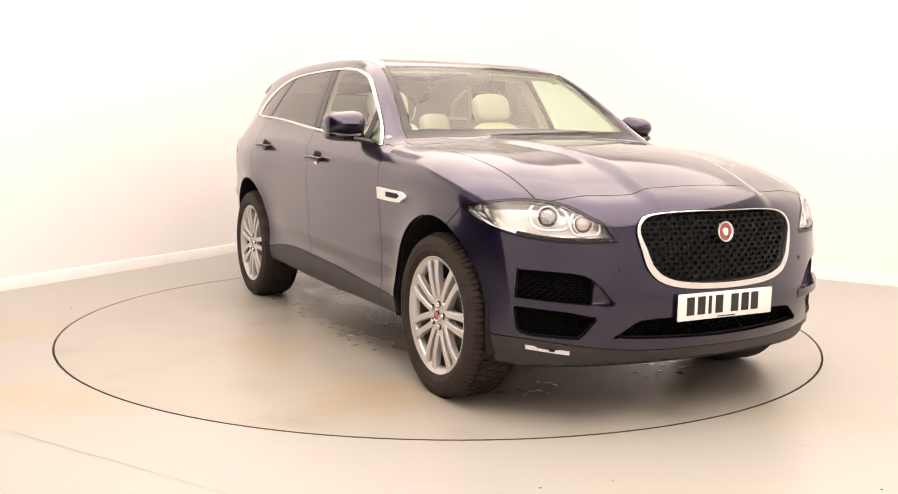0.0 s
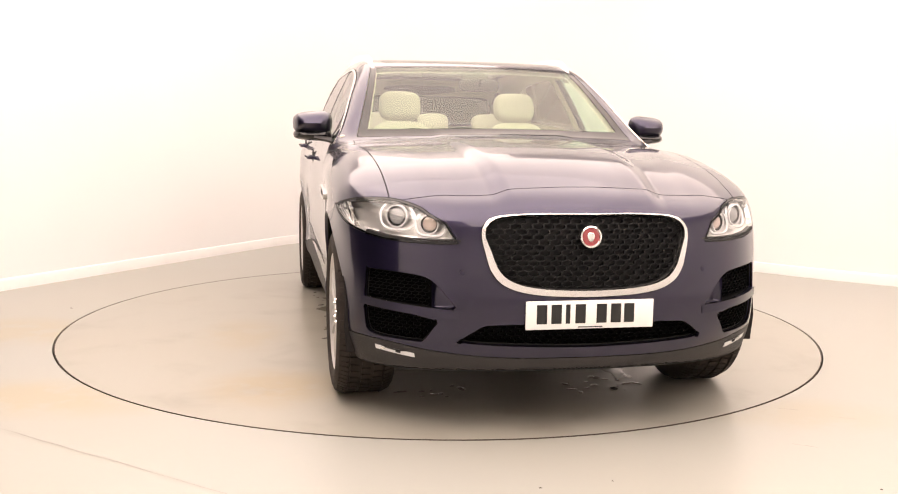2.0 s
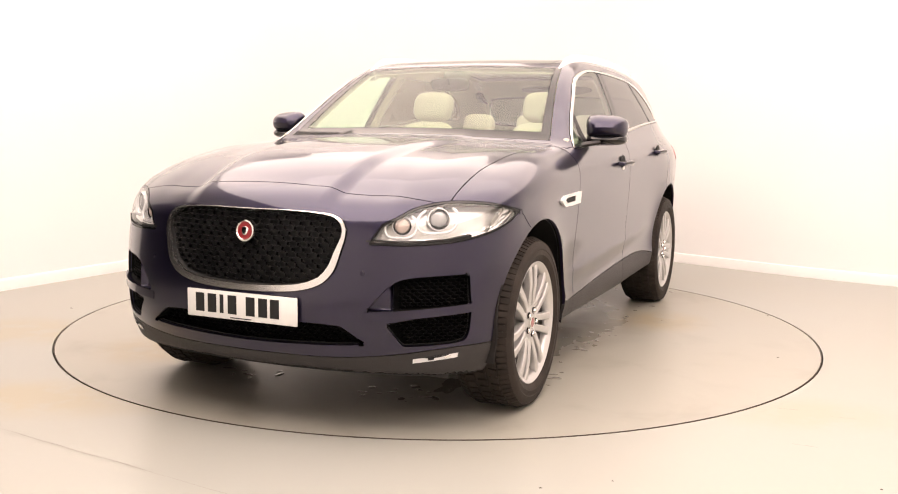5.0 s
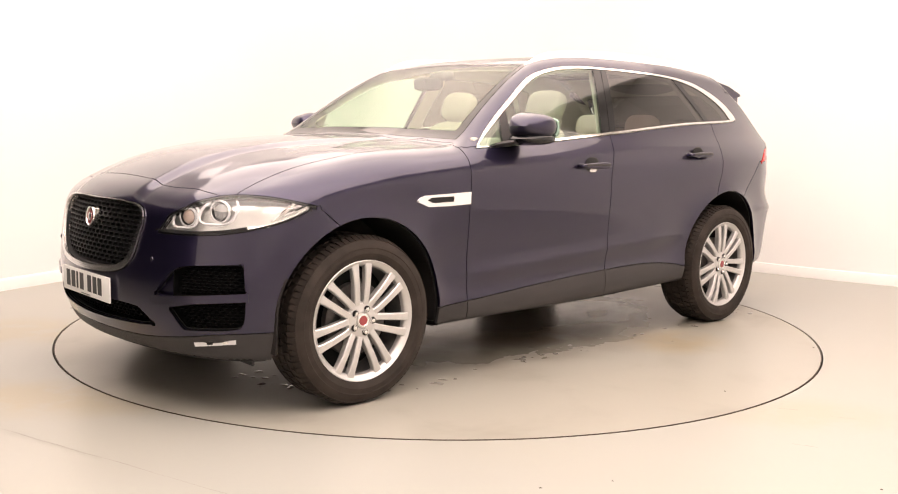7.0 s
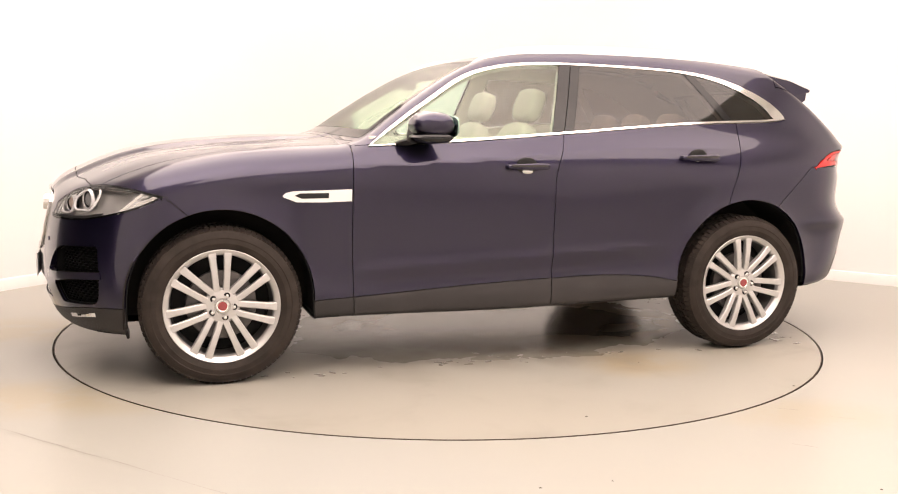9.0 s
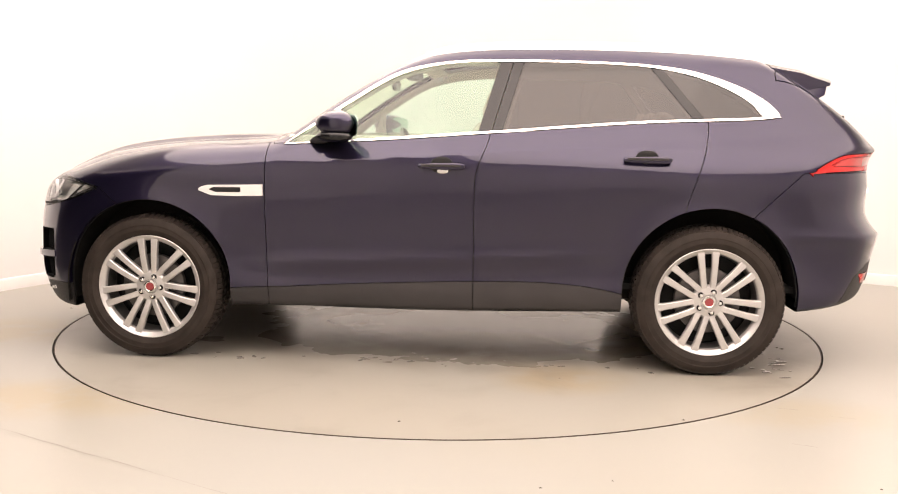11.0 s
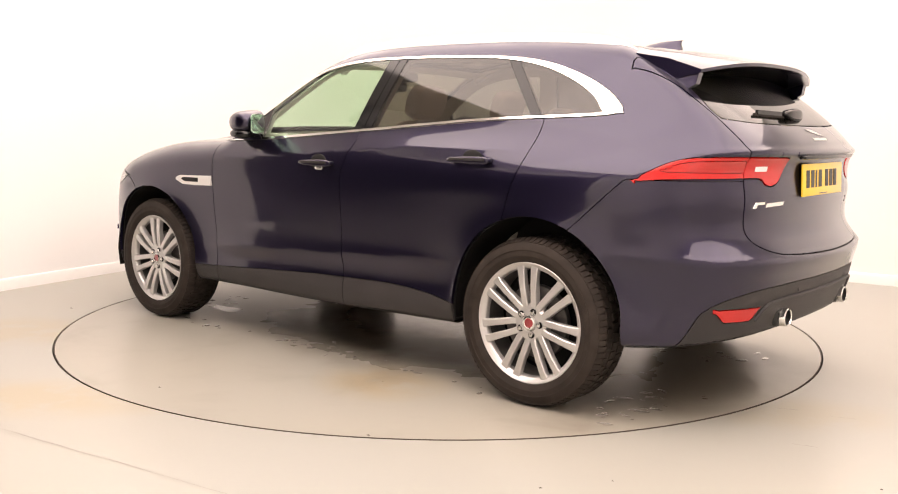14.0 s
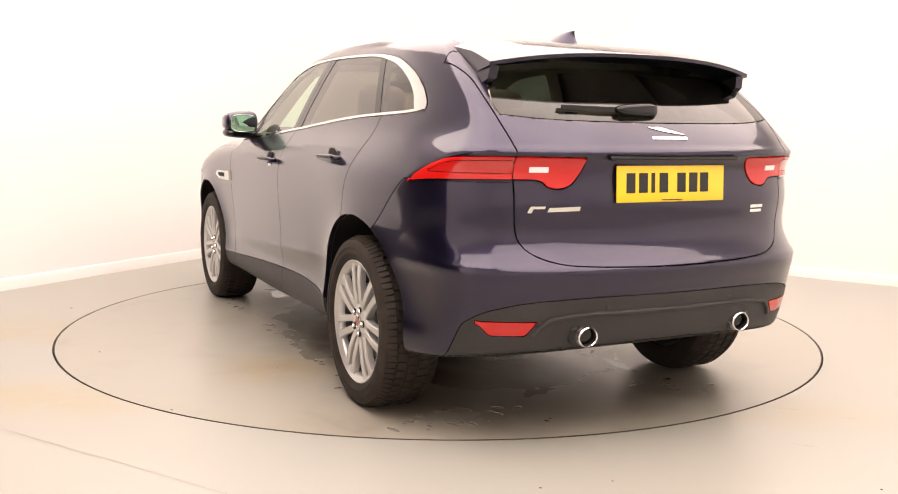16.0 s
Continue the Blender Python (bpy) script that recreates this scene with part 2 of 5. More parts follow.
# corners of the white studio, anticlockwise seen from above, from the entrance's end round to the entrance
PLAN = [(-3.95, -0.55), (4.75, 0.85), (5.4, -2.0), (4.6, -7.6), (-1.2, -8.2), (-3.1, -4.1)]
COVE = [((1 - u) ** 2 * -1.75 + 2 * u * (1 - u) * -0.70 + u * u * 1.60, (1 - u) ** 2 * 3.48 + 2 * u * (1 - u) * 5.40 + u * u * 3.40) for u in [k / 14 for k in range(15)]]
COVE += [((1 - u) ** 2 * 2.75 + 2 * u * (1 - u) * 3.10 + u * u * 3.60, (1 - u) ** 2 * 2.33 + 2 * u * (1 - u) * 1.98 + u * u * 1.66) for u in [k / 6 for k in range(7)]]
PLAN[1:1] = COVE


def build_room():
    # the curved back wall is one sheet with its own skirting, the rest are flat
    back, rest = PLAN[:len(COVE) + 2], PLAN[len(COVE) + 1:]
    for name, run in (("wall_back", back), ("wall_right", rest[:2]), ("wall_corner", rest[1:3]), ("wall_front", rest[2:4]), ("wall_left", rest[3:5])):
        bm = bmesh.new()
        rows = []
        for k, (x, y) in enumerate(run):
            a, b = Vector(run[max(k - 1, 0)]), Vector(run[min(k + 1, len(run) - 1)])
            t = (b - a).normalized()
            out = Vector((-t.y, t.x)) * 0.12
            rows.append([bm.verts.new((x, y, 0)), bm.verts.new((x, y, CEILING_Z)), bm.verts.new((x + out.x, y + out.y, CEILING_Z)), bm.verts.new((x + out.x, y + out.y, 0))])
        for A, B in zip(rows, rows[1:]):
            for j in range(4):
                bm.faces.new((A[j], A[(j + 1) % 4], B[(j + 1) % 4], B[j]))
        bm.faces.new(rows[0]), bm.faces.new(rows[-1])
        tagged(part(name, bm, WALL, angle=30), "smooth white painted studio wall", "wall", "", "structure")
        prof = [(0.0, 0.0), (0.014, 0.0), (0.014, 0.072), (0.009, 0.085), (0.0, 0.088)]
        tagged(part("baseboard", sweep([(x, y, 0) for x, y in run], prof), SKIRT, angle=30), "low white painted skirting board along the wall foot", "skirting", "skirting boards", "structure")
    # dim workshop beyond the open entrance
    ann = [(-3.1, -4.1), (-6.0, -6.4), (-9.5, -3.0), (-8.0, 2.2), (-3.95, -0.55)]
    for i, (a, b) in enumerate(zip(ann, ann[1:])):
        wall("wall_annex_" + "abcd"[i], b, a, ANNEX, "dim workshop wall beyond the open entrance")
    # floor: one sheet with a round opening for the turntable
    n = 128
    bm = bmesh.new()
    inner = [bm.verts.new(((RING_R + 0.007) * math.cos(2 * math.pi * k / n), (RING_R + 0.007) * math.sin(2 * math.pi * k / n), 0)) for k in range(n)]
    low = [bm.verts.new((v.co.x, v.co.y, -0.05)) for v in inner]
    outer = [bm.verts.new((14 * math.cos(2 * math.pi * k / n), 14 * math.sin(2 * math.pi * k / n), 0)) for k in range(n)]
    for k in range(n):
        j = (k + 1) % n
        bm.faces.new((inner[k], inner[j], outer[j], outer[k]))
        bm.faces.new((low[k], low[j], inner[j], inner[k]))
    tagged(part("floor", bm, FLOOR, smooth=False), "beige-grey painted resin floor with faint stains and scuffs", "floor", "", "structure")
    bm = bmesh.new()
    bmesh.ops.create_circle(bm, cap_ends=True, segments=96, radius=RING_R + 0.2, matrix=Matrix.Translation((0, 0, -0.05)))
    tagged(part("floor_pit", bm, GAP, smooth=False), "dark pit under the turntable", "floor", "", "structure")
    slab("ceiling", [(-3.1, -4.1), (-1.2, -8.4), (5.6, -8.4), (5.6, 6), (-3.95, 6), (-3.95, -0.55)], CEILING_Z, CEILING_Z + 0.1, CEIL, "plain white ceiling")
    slab("ceiling_annex", [(-3.11, -4.15), (-3.96, -0.55), (-8.5, 2.6), (-10, -3.0), (-6.0, -6.8)], 3.0, 3.1, ANNEX, "dark workshop ceiling")
    slab("lintel", [(-3.1, -4.1), (-3.95, -0.55), (-4.05, -0.57), (-3.2, -4.12)], 2.9, CEILING_Z, WALL, "white lintel over the open entrance")


def build_lights():
    """Rows of long diffused ceiling panels over the turntable."""
    rows = ((-5.6, (0.7, 3.0), 0.86), (-3.3, (-1.6, 0.7, 3.0), 1.0), (-1.0, (-1.6, 0.7, 3.0), 0.86), (1.3, (-1.6, 0.7, 3.0), 0.62), (3.6, (-0.45,), 0.5))
    for x, y, power in [(x, y, w) for y, xs, w in rows for x in xs]:
        thing = tagged(new("ceiling_light"), "large white ceiling light panel with a bright diffuser", "ceiling light", "ceiling lights")
        thing.location = (x, y, CEILING_Z)
        bm = box((2.29, 2.29, 0.05), (0, 0, -0.026), 0.004)
        part("frame", bm, SKIRT, thing, smooth=False)
        part("diffuser", box((2.30, 2.30, 0.012), (0, 0, -0.058)), LIGHT_PANELS[power], thing, "glowing white diffuser", smooth=False)
        lamp = bpy.data.lights.new("panel_light", "AREA")
        lamp.shape, lamp.size, lamp.size_y, lamp.energy, lamp.color = "RECTANGLE", 2.30, 2.30, LAMP_WATTS * power * (1.26 if x < -1 else 1.0 if x < 2 else 0.72), WARM
        ob = new("panel_light", lamp)
        ob.location = (x, y, CEILING_Z - 0.075)


def grit(spots):
    """Flat uneven chips lying on the ground: x, y, radius."""
    bm = bmesh.new()
    rng = random.Random(5)
    for x, y, r in spots:
        turn, n = rng.uniform(0, 6.28), 7
        ring = [(x + r * rng.uniform(0.6, 1.2) * math.cos(turn + 6.283 * k / n), y + r * rng.uniform(0.4, 0.8) * math.sin(turn + 6.283 * k / n)) for k in range(n)]
        lo = [bm.verts.new((a, b, 0.0005)) for a, b in ring]
        top = bm.verts.new((x, y, 0.002 + 0.2 * r))
        bm.faces.new(lo)
        for k in range(n):
            bm.faces.new((lo[k], lo[(k + 1) % n], top))
    return bm


def build_floor_wear():
    specks = [(0.353, -2.736, 0.007), (1.539, -2.717, 0.007), (-2.431, 0.281, 0.009), (0.615, -2.666, 0.005)]
    tagged(part("floor_grit", grit(specks), GAP, smooth=False), "tiny dark specks of grit on the floor", "grit", "", "stuff")
    rng = random.Random(11)
    bm = bmesh.new()
    for x0, y0, x1, y1, w in ((-1.756, -2.176, -0.70, -2.82, 0.0028), (1.40, -2.25, 1.49, -2.29, 0.003), (1.70, -1.88, 1.80, -1.92, 0.0025), (1.50, -1.77, 1.60, -1.80, 0.003)):
        n = 14
        prev = None
        for k in range(n + 1):
            u = k / n
            x, y = x0 + (x1 - x0) * u, y0 + (y1 - y0) * u + rng.uniform(-0.004, 0.004)
            h = w * (0.25 + 0.75 * rng.random()) * (0.3 if k in (0, n) else 1)
            pair = [bm.verts.new((x, y - h, 0.0012)), bm.verts.new((x, y + h, 0.0012))]
            if prev:
                bm.faces.new((prev[0], pair[0], pair[1], prev[1]))
            prev = pair
    tagged(part("floor_scratches", bm, SCRATCH, smooth=False), "faint hairline scratches in the floor paint", "scratches", "", "stuff")


WET = ((1.30, 0.66, 0.16, 0.07), (1.42, 0.52, 0.03, 0.02), (-1.33, -0.39, 0.16, 0.05))


def build_turntable():
    bm = bmesh.new()
    n = 128
    prof = [(0, 0), (RING_R - 0.006, 0), (RING_R - 0.003, -0.003), (RING_R - 0.003, -0.04)]
    centre = bm.verts.new((0, 0, 0))
    rings = [[bm.verts.new((r * math.cos(2 * math.pi * k / n), r * math.sin(2 * math.pi * k / n), z)) for k in range(n)] for r, z in prof[1:]]
    for k in range(n):
        j = (k + 1) % n
        bm.faces.new((centre, rings[0][k], rings[0][j]))
        for a, b in zip(rings, rings[1:]):
            bm.faces.new((a[k], a[j], b[j], b[k]))
    bm.faces.new(rings[-1])
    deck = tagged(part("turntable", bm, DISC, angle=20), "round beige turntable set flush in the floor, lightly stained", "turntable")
    ring = [(RING_R - 0.006, 0.0), (RING_R - 0.004, 0.0015), (RING_R - 0.0015, 0.0015), (RING_R - 0.0005, -0.02), (RING_R - 0.006, -0.02)]
    bm = bmesh.new()
    rows = [[bm.verts.new((r * math.cos(2 * math.pi * k / n), r * math.sin(2 * math.pi * k / n), z)) for k in range(n)] for r, z in ring]
    for i in range(5):
        for k in range(n):
            bm.faces.new((rows[i][k], rows[i][(k + 1) % n], rows[(i + 1) % 5][(k + 1) % n], rows[(i + 1) % 5][k]))
    part("edge_strip", bm, GAP, deck, "worn dark metal edge strip")
    # wet patches that dripped from the car, and a chip of dirt
    for k, (cx, cy, rx, ry) in enumerate(WET):
        rng = random.Random(40 + k)
        lumps = [rng.uniform(0.55, 1.15) for _ in range(12)]
        bm = bmesh.new()
        vs = []
        for j in range(48):
            u = j / 4
            a, b, f = lumps[int(u) % 12], lumps[(int(u) + 1) % 12], u % 1
            r = a + (b - a) * f * f * (3 - 2 * f)
            vs.append(bm.verts.new((cx + rx * r * math.cos(2 * math.pi * j / 48), cy + ry * r * math.sin(2 * math.pi * j / 48), 0.0015)))
        bm.faces.new(vs)
        part("wet_patch", bm, WATER, deck, "thin glossy wet patch", smooth=False)
    # drops and dribbles of water shed along the sills and behind the wheels
    rng = random.Random(77)
    bm = bmesh.new()
    for cx, cy, sx, sy, n in ((0.0, 1.02, 0.95, 0.07, 34), (0.0, -0.66, 0.95, 0.07, 26), (-1.80, 0.80, 0.13, 0.22, 26), (1.55, 0.55, 0.14, 0.25, 16), (1.5, -0.3, 0.14, 0.2, 10), (-1.75, -0.4, 0.15, 0.2, 14)):
        for _ in range(n):
            x, y = rng.gauss(cx, sx * 0.6), rng.gauss(cy, sy * 0.6)
            r = rng.uniform(0.005, 0.017)
            ang, long = rng.uniform(0, 3.14), rng.uniform(1.0, 2.6)
            rows = []
            for f, h in ((1.0, 0.0006), (0.8, 0.10), (0.4, 0.17)):
                rows.append([bm.verts.new((x + r * f * (long * math.cos(a) * math.cos(ang) - math.sin(a) * math.sin(ang)), y + r * f * (long * math.cos(a) * math.sin(ang) + math.sin(a) * math.cos(ang)), 0.0012 + h * r)) for a in [k * 0.7854 for k in range(8)]])
            for A, B in zip(rows, rows[1:]):
                for k in range(8):
                    bm.faces.new((A[k], A[(k + 1) % 8], B[(k + 1) % 8], B[k]))
            bm.faces.new(rows[-1])
    tagged(part("water_spatter", bm, DROPS, deck, angle=80), "scattered glossy spatter of water", kind="stuff")
    for spot in ((1.614, 0.54, 0.026), (-1.99, 0.47, 0.016), (-1.97, 0.44, 0.010), (-1.20, 1.87, 0.009), (0.0, 2.03, 0.008), (-0.70, 1.26, 0.005), (1.5, 0.35, 0.008)):
        part("dirt_chip", grit((spot,)), GAP, deck, "small dark chip of dirt", smooth=False)
    return deck


# ---- the car's body: one smooth implicit form, cut into panels ----
OX, OY = 1.4348, 0.1636  # from the turntable's axis to the front axle's middle
REAR_AXLE = -2.874


def spline(xs, ys):
    """A smooth curve through a few pairs, flat beyond its ends."""
    o = np.argsort(xs)
    xs, ys = np.array(xs, float)[o], np.array(ys, float)[o]
    d = np.diff(ys) / np.diff(xs)
    h = np.diff(xs)
    m = np.zeros(len(xs))
    m[1:-1] = (d[:-1] * h[1:] + d[1:] * h[:-1]) / (h[1:] + h[:-1])
    m[0], m[-1] = d[0], d[-1]

    def at(x):
        x = np.clip(x, xs[0], xs[-1])
        i = np.clip(np.searchsorted(xs, x) - 1, 0, len(xs) - 2)
        t = (x - xs[i]) / h[i]
        a, b = m[i] * h[i], m[i + 1] * h[i]
        dy = ys[i + 1] - ys[i]
        return ys[i] + t * (a + t * ((3 * dy - 2 * a - b) + t * (a + b - 2 * dy)))
    return at


def eased(line, lo, hi, spread):
    """The same curve with its wobbles ironed out over a given spread."""
    n = 6000
    xs = np.linspace(lo, hi, n)
    ys = line(xs)
    h = int(3 * spread / (hi - lo) * n)
    k = np.exp(-0.5 * (np.arange(-h, h + 1) * (hi - lo) / n / spread) ** 2)
    pad = np.concatenate([2 * ys[0] - ys[h:0:-1], ys, 2 * ys[-1] - ys[-2:-h - 2:-1]])
    out = np.convolve(pad, k / k.sum(), "valid")
    return lambda x: np.interp(x, xs, out)


def smax(a, b, k):
    h = np.maximum(k - np.abs(a - b), 0) / k
    return np.maximum(a, b) + h * h * k / 4


def step(x, a, b):
    t = np.clip((x - a) / (b - a), 0, 1)
    return t * t * (3 - 2 * t)


top_line = spline([0.95, 0.80, 0.74, 0.67, 0.56, 0.41, 0.17, -0.13, -0.45, -0.56, -0.63, -0.83, -1.03, -1.18, -1.33, -1.48, -1.66, -1.95, -2.55, -3.05, -3.35, -3.62, -3.95],
                  [0.82, 0.905, 0.937, 0.968, 1.020, 1.072, 1.115, 1.142, 1.160, 1.168, 1.192, 1.318, 1.441, 1.522, 1.586, 1.620, 1.639, 1.652, 1.643, 1.605, 1.567, 1.520, 1.460])
front_line = spline([0.20, 0.30, 0.40, 0.52, 0.64, 0.78, 0.90, 0.97, 1.05], [0.74, 0.800, 0.838, 0.848, 0.842, 0.822, 0.785, 0.745, 0.66])
rear_line = spline([0.30, 0.42, 0.52, 0.62, 0.680, 0.705, 0.735, 0.78, 0.95, 1.11, 1.135, 1.17, 1.26, 1.40, 1.52, 1.70],
                   [-3.74, -3.795, -3.825, -3.846, -3.862, -3.863, -3.838, -3.805, -3.795, -3.800, -3.818, -3.79, -3.70, -3.52, -3.33, -3.05])
side_line = spline([0.20, 0.30, 0.38, 0.46, 0.56, 0.70, 0.85, 0.98, 1.06, 1.13, 1.20, 1.30, 1.45, 1.58, 1.70],
                   [0.88, 0.925, 0.936, 0.926, 0.925, 0.940, 0.952, 0.953, 0.942, 0.912, 0.872, 0.832, 0.762, 0.692, 0.61])
width_line = spline([0.80, 0.45, 0.10, -0.25, -0.70, -1.60, -2.30, -2.85, -3.20, -3.50, -3.80], [0.955, 0.985, 0.998, 0.996, 0.995, 1.0, 1.0, 1.003, 0.984, 0.942, 0.857])
cabin_line = spline([0.2, -0.7, -1.0, -1.35, -1.9, -2.8, -3.3, -3.7], [0.97, 0.958, 0.967, 0.98, 0.995, 0.98, 0.95, 0.91])
under_line = spline([0.90, 0.60, 0.42, -0.40, -1.50, -2.45, -3.30, -3.55, -3.75, -3.90], [0.27, 0.245, 0.245, 0.285, 0.285, 0.305, 0.325, 0.352, 0.390, 0.45])
crown_line = spline([0.9, 0.5, 0.0, -0.5, -1.0, -1.6, -2.6, -3.6], [0.08, 0.075, 0.058, 0.055, 0.040, 0.016, 0.016, 0.040])
top_line = eased(top_line, -3.95, 0.95, 0.035)
front_line = eased(front_line, 0.20, 1.05, 0.02)
side_line = eased(side_line, 0.20, 1.70, 0.022)
width_line = eased(width_line, -3.80, 0.80, 0.10)
cabin_line = eased(cabin_line, -3.7, 0.2, 0.10)
crown_line = eased(crown_line, -3.6, 0.9, 0.10)
FRONT_ARCH, REAR_ARCH = (0.0, 0.40, 0.432), (-2.876, 0.408, 0.436)


def arch_dist(x, z, arch):
    cx, cz, r = arch
    dz = np.maximum(z - cz, 0)
    return np.hypot(x - cx, dz) - r


def half_width(x, z):
    w = side_line(z) * width_line(x)
    w = w * (1 + (cabin_line(x) - 1) * step(z, 1.0, 1.35))
    # wheel arch lips, rear haunch, lower door hollow
    for arch in (FRONT_ARCH, REAR_ARCH):
        d = arch_dist(x, z, arch)
        w = w + 0.022 * np.exp(-np.maximum(d, 0) / 0.075) * step(z, 0.25, 0.45)
    w = w + 0.014 * np.exp(-((x + 2.75) / 0.55) ** 2 - ((z - 0.98) / 0.11) ** 2)
    doors = step(x, -2.50, -2.10) * step(-x, 0.42, 0.85)
    # crisp crease low on the doors, rising to the rear, and a softer one along the shoulder
    d = z - (0.529 + 0.045 * np.clip(-0.7 - x, -0.3, 2.0))
    w = w + 0.016 * doors * np.where(d > 0, np.exp(-np.abs(d) / 0.07), np.exp(-(d / 0.06) ** 2))
    d = z - (1.03 + 0.07 * np.clip(-0.75 - x, -0.2, 1.4))
    w = w + 0.004 * step(x, -2.95, -2.5) * step(-x, 0.5, 0.9) * np.exp(-np.abs(d) / 0.03)
    w = w + 0.012 * np.exp(-((x - 0.05) / 0.55) ** 2 - ((z - 0.98) / 0.07) ** 2)
    w = w + 0.010 * step(-x, 3.15, 3.40) * np.exp(-((z - 0.705) / 0.030) ** 2)
    w = w - 0.032 * step(x, -0.35, 0.45) * step(z, 0.86, 1.05)
    return w


def body_field(x, y, z):
    """Below nought inside the body."""
    a = np.abs(y)
    side = (a - half_width(x, z)) / 1.05
    xs = x + (0.10 + 0.10 * step(x, -0.5, 0.1)) * a ** 2
    t = top_line(xs) - crown_line(x) * a ** 2
    bulge = step(-a, -(0.385 - 0.03 * x), -(0.30 - 0.03 * x)) * step(x, -0.80, -0.25)
    t = t + 0.019 * bulge + 0.010 * step(a, 0.48, 0.70) * step(x, -0.75, -0.05) - 0.022 * step(a, 0.55, 0.92) * step(x, -0.30, 0.40)
    top = (z - t) / (1.03 + 0.10 * step(-x, 0.35, 0.75) * step(x, -1.7, -1.4))
    body = smax(side, top, 0.06 + 0.05 * step(x, -0.9, -0.3))
    k = 0.25 * a ** 2 + 0.30 * a ** 6
    slope = 0.50 * a + 1.80 * a ** 5
    front = (x - front_line(z) + k) / np.sqrt(1.03 + slope ** 2)
    kr = 0.16 * a ** 2 + 0.42 * a ** 7
    sr = 0.32 * a + 2.7 * a ** 6
    rear = (rear_line(z) - x + kr) / np.sqrt(1.06 + sr ** 2)
    body = smax(body, front, 0.055)
    body = smax(body, rear, 0.04)
    under = (under_line(x) - z)
    return smax(body, under, 0.03)


def body_normal(p, e=0.004):
    g = np.stack([body_field(*(p + d).T) - body_field(*(p - d).T) for d in np.eye(3) * e], 1)
    return g / np.maximum(np.linalg.norm(g, axis=1, keepdims=True), 1e-9)


def settle(p, rounds=4):
    """Brings points onto the body's skin."""
    for _ in range(rounds):
        e = 0.002
        f = body_field(*p.T)
        g = np.stack([body_field(*(p + d).T) - body_field(*(p - d).T) for d in np.eye(3) * e], 1) / (2 * e)
        p = p - g * (f / np.maximum((g * g).sum(1), 0.3))[:, None]
    return p


def skin(cell=0.019):
    """Surface nets over the field: points and triangles of the whole shell."""
    xs, ys, zs = np.arange(-3.95, 0.96, cell), np.arange(-54, 55) * cell, np.arange(0.20, 1.72, cell)
    f = np.empty((len(xs), len(ys), len(zs)), np.float32)
    Y, Z = np.meshgrid(ys, zs, indexing="ij")
    for i in range(0, len(xs), 16):
        n = min(16, len(xs) - i)
        f[i:i + n] = body_field(np.broadcast_to(xs[i:i + n, None, None], (n, *Y.shape)), np.broadcast_to(Y, (n, *Y.shape)), np.broadcast_to(Z, (n, *Y.shape)))
    ins = f < 0
    corner = sum(ins[i:len(xs) - 1 + i, j:len(ys) - 1 + j, k:len(zs) - 1 + k].astype(np.int8) for i in (0, 1) for j in (0, 1) for k in (0, 1))
    act = (corner > 0) & (corner < 8)
    ids = np.full(act.shape, -1)
    at = np.argwhere(act)
    ids[act] = np.arange(len(at))
    pts = np.array([xs[0], ys[0], zs[0]]) + (at + 0.5) * cell
    tris = []
    for ax in range(3):
        u, v = (ax + 1) % 3, (ax + 2) % 3
        a = np.moveaxis(ins, ax, 0)
        cross = np.moveaxis(a[1:] != a[:-1], 0, ax)
        e = np.argwhere(cross)
        inside = ins[tuple(e.T)]
        ok = np.all([(e[:, w] > 0) & (e[:, w] < ids.shape[w]) for w in (u, v)], axis=0)
        e, inside = e[ok], inside[ok]
        q = []
        for du, dv in ((-1, -1), (0, -1), (0, 0), (-1, 0)):
            c = e.copy()
            c[:, u] += du
            c[:, v] += dv
            q.append(ids[tuple(c.T)])
        q = np.stack(q, 1)
        q[~inside] = q[~inside][:, ::-1]
        tris += [q[:, [0, 1, 2]], q[:, [0, 2, 3]]]
    return settle(pts, 6), np.concatenate(tris)


def cut(p, tri, value):
    """Splits triangles along the line where value(points) is nought."""
    f = value(p)
    f = np.where(np.abs(f) < 1e-5, 1e-5, f)
    s = f > 0
    c = s[tri].sum(1)
    hit = (c == 1) | (c == 2)
    if not hit.any():
        return p, tri
    keep, t = tri[~hit], tri[hit]
    lone = np.where(s[t].sum(1) == 1, True, False)
    k = np.argmax(s[t] == lone[:, None], axis=1)
    r = np.arange(len(t))
    a, b, d = t[r, k], t[r, (k + 1) % 3], t[r, (k + 2) % 3]
    pairs = np.concatenate([np.stack([a, b], 1), np.stack([a, d], 1)])
    key = np.sort(pairs, 1)
    uniq, inv = np.unique(key, axis=0, return_inverse=True)
    inv = inv.ravel()
    w = f[uniq[:, 0]] / (f[uniq[:, 0]] - f[uniq[:, 1]])
    extra = p[uniq[:, 0]] * (1 - w[:, None]) + p[uniq[:, 1]] * w[:, None]
    ab, ad = len(p) + inv[:len(t)], len(p) + inv[len(t):]
    tri = np.concatenate([keep, np.stack([a, ab, ad], 1), np.stack([ab, b, d], 1), np.stack([ab, d, ad], 1)])
    return np.concatenate([p, extra]), tri


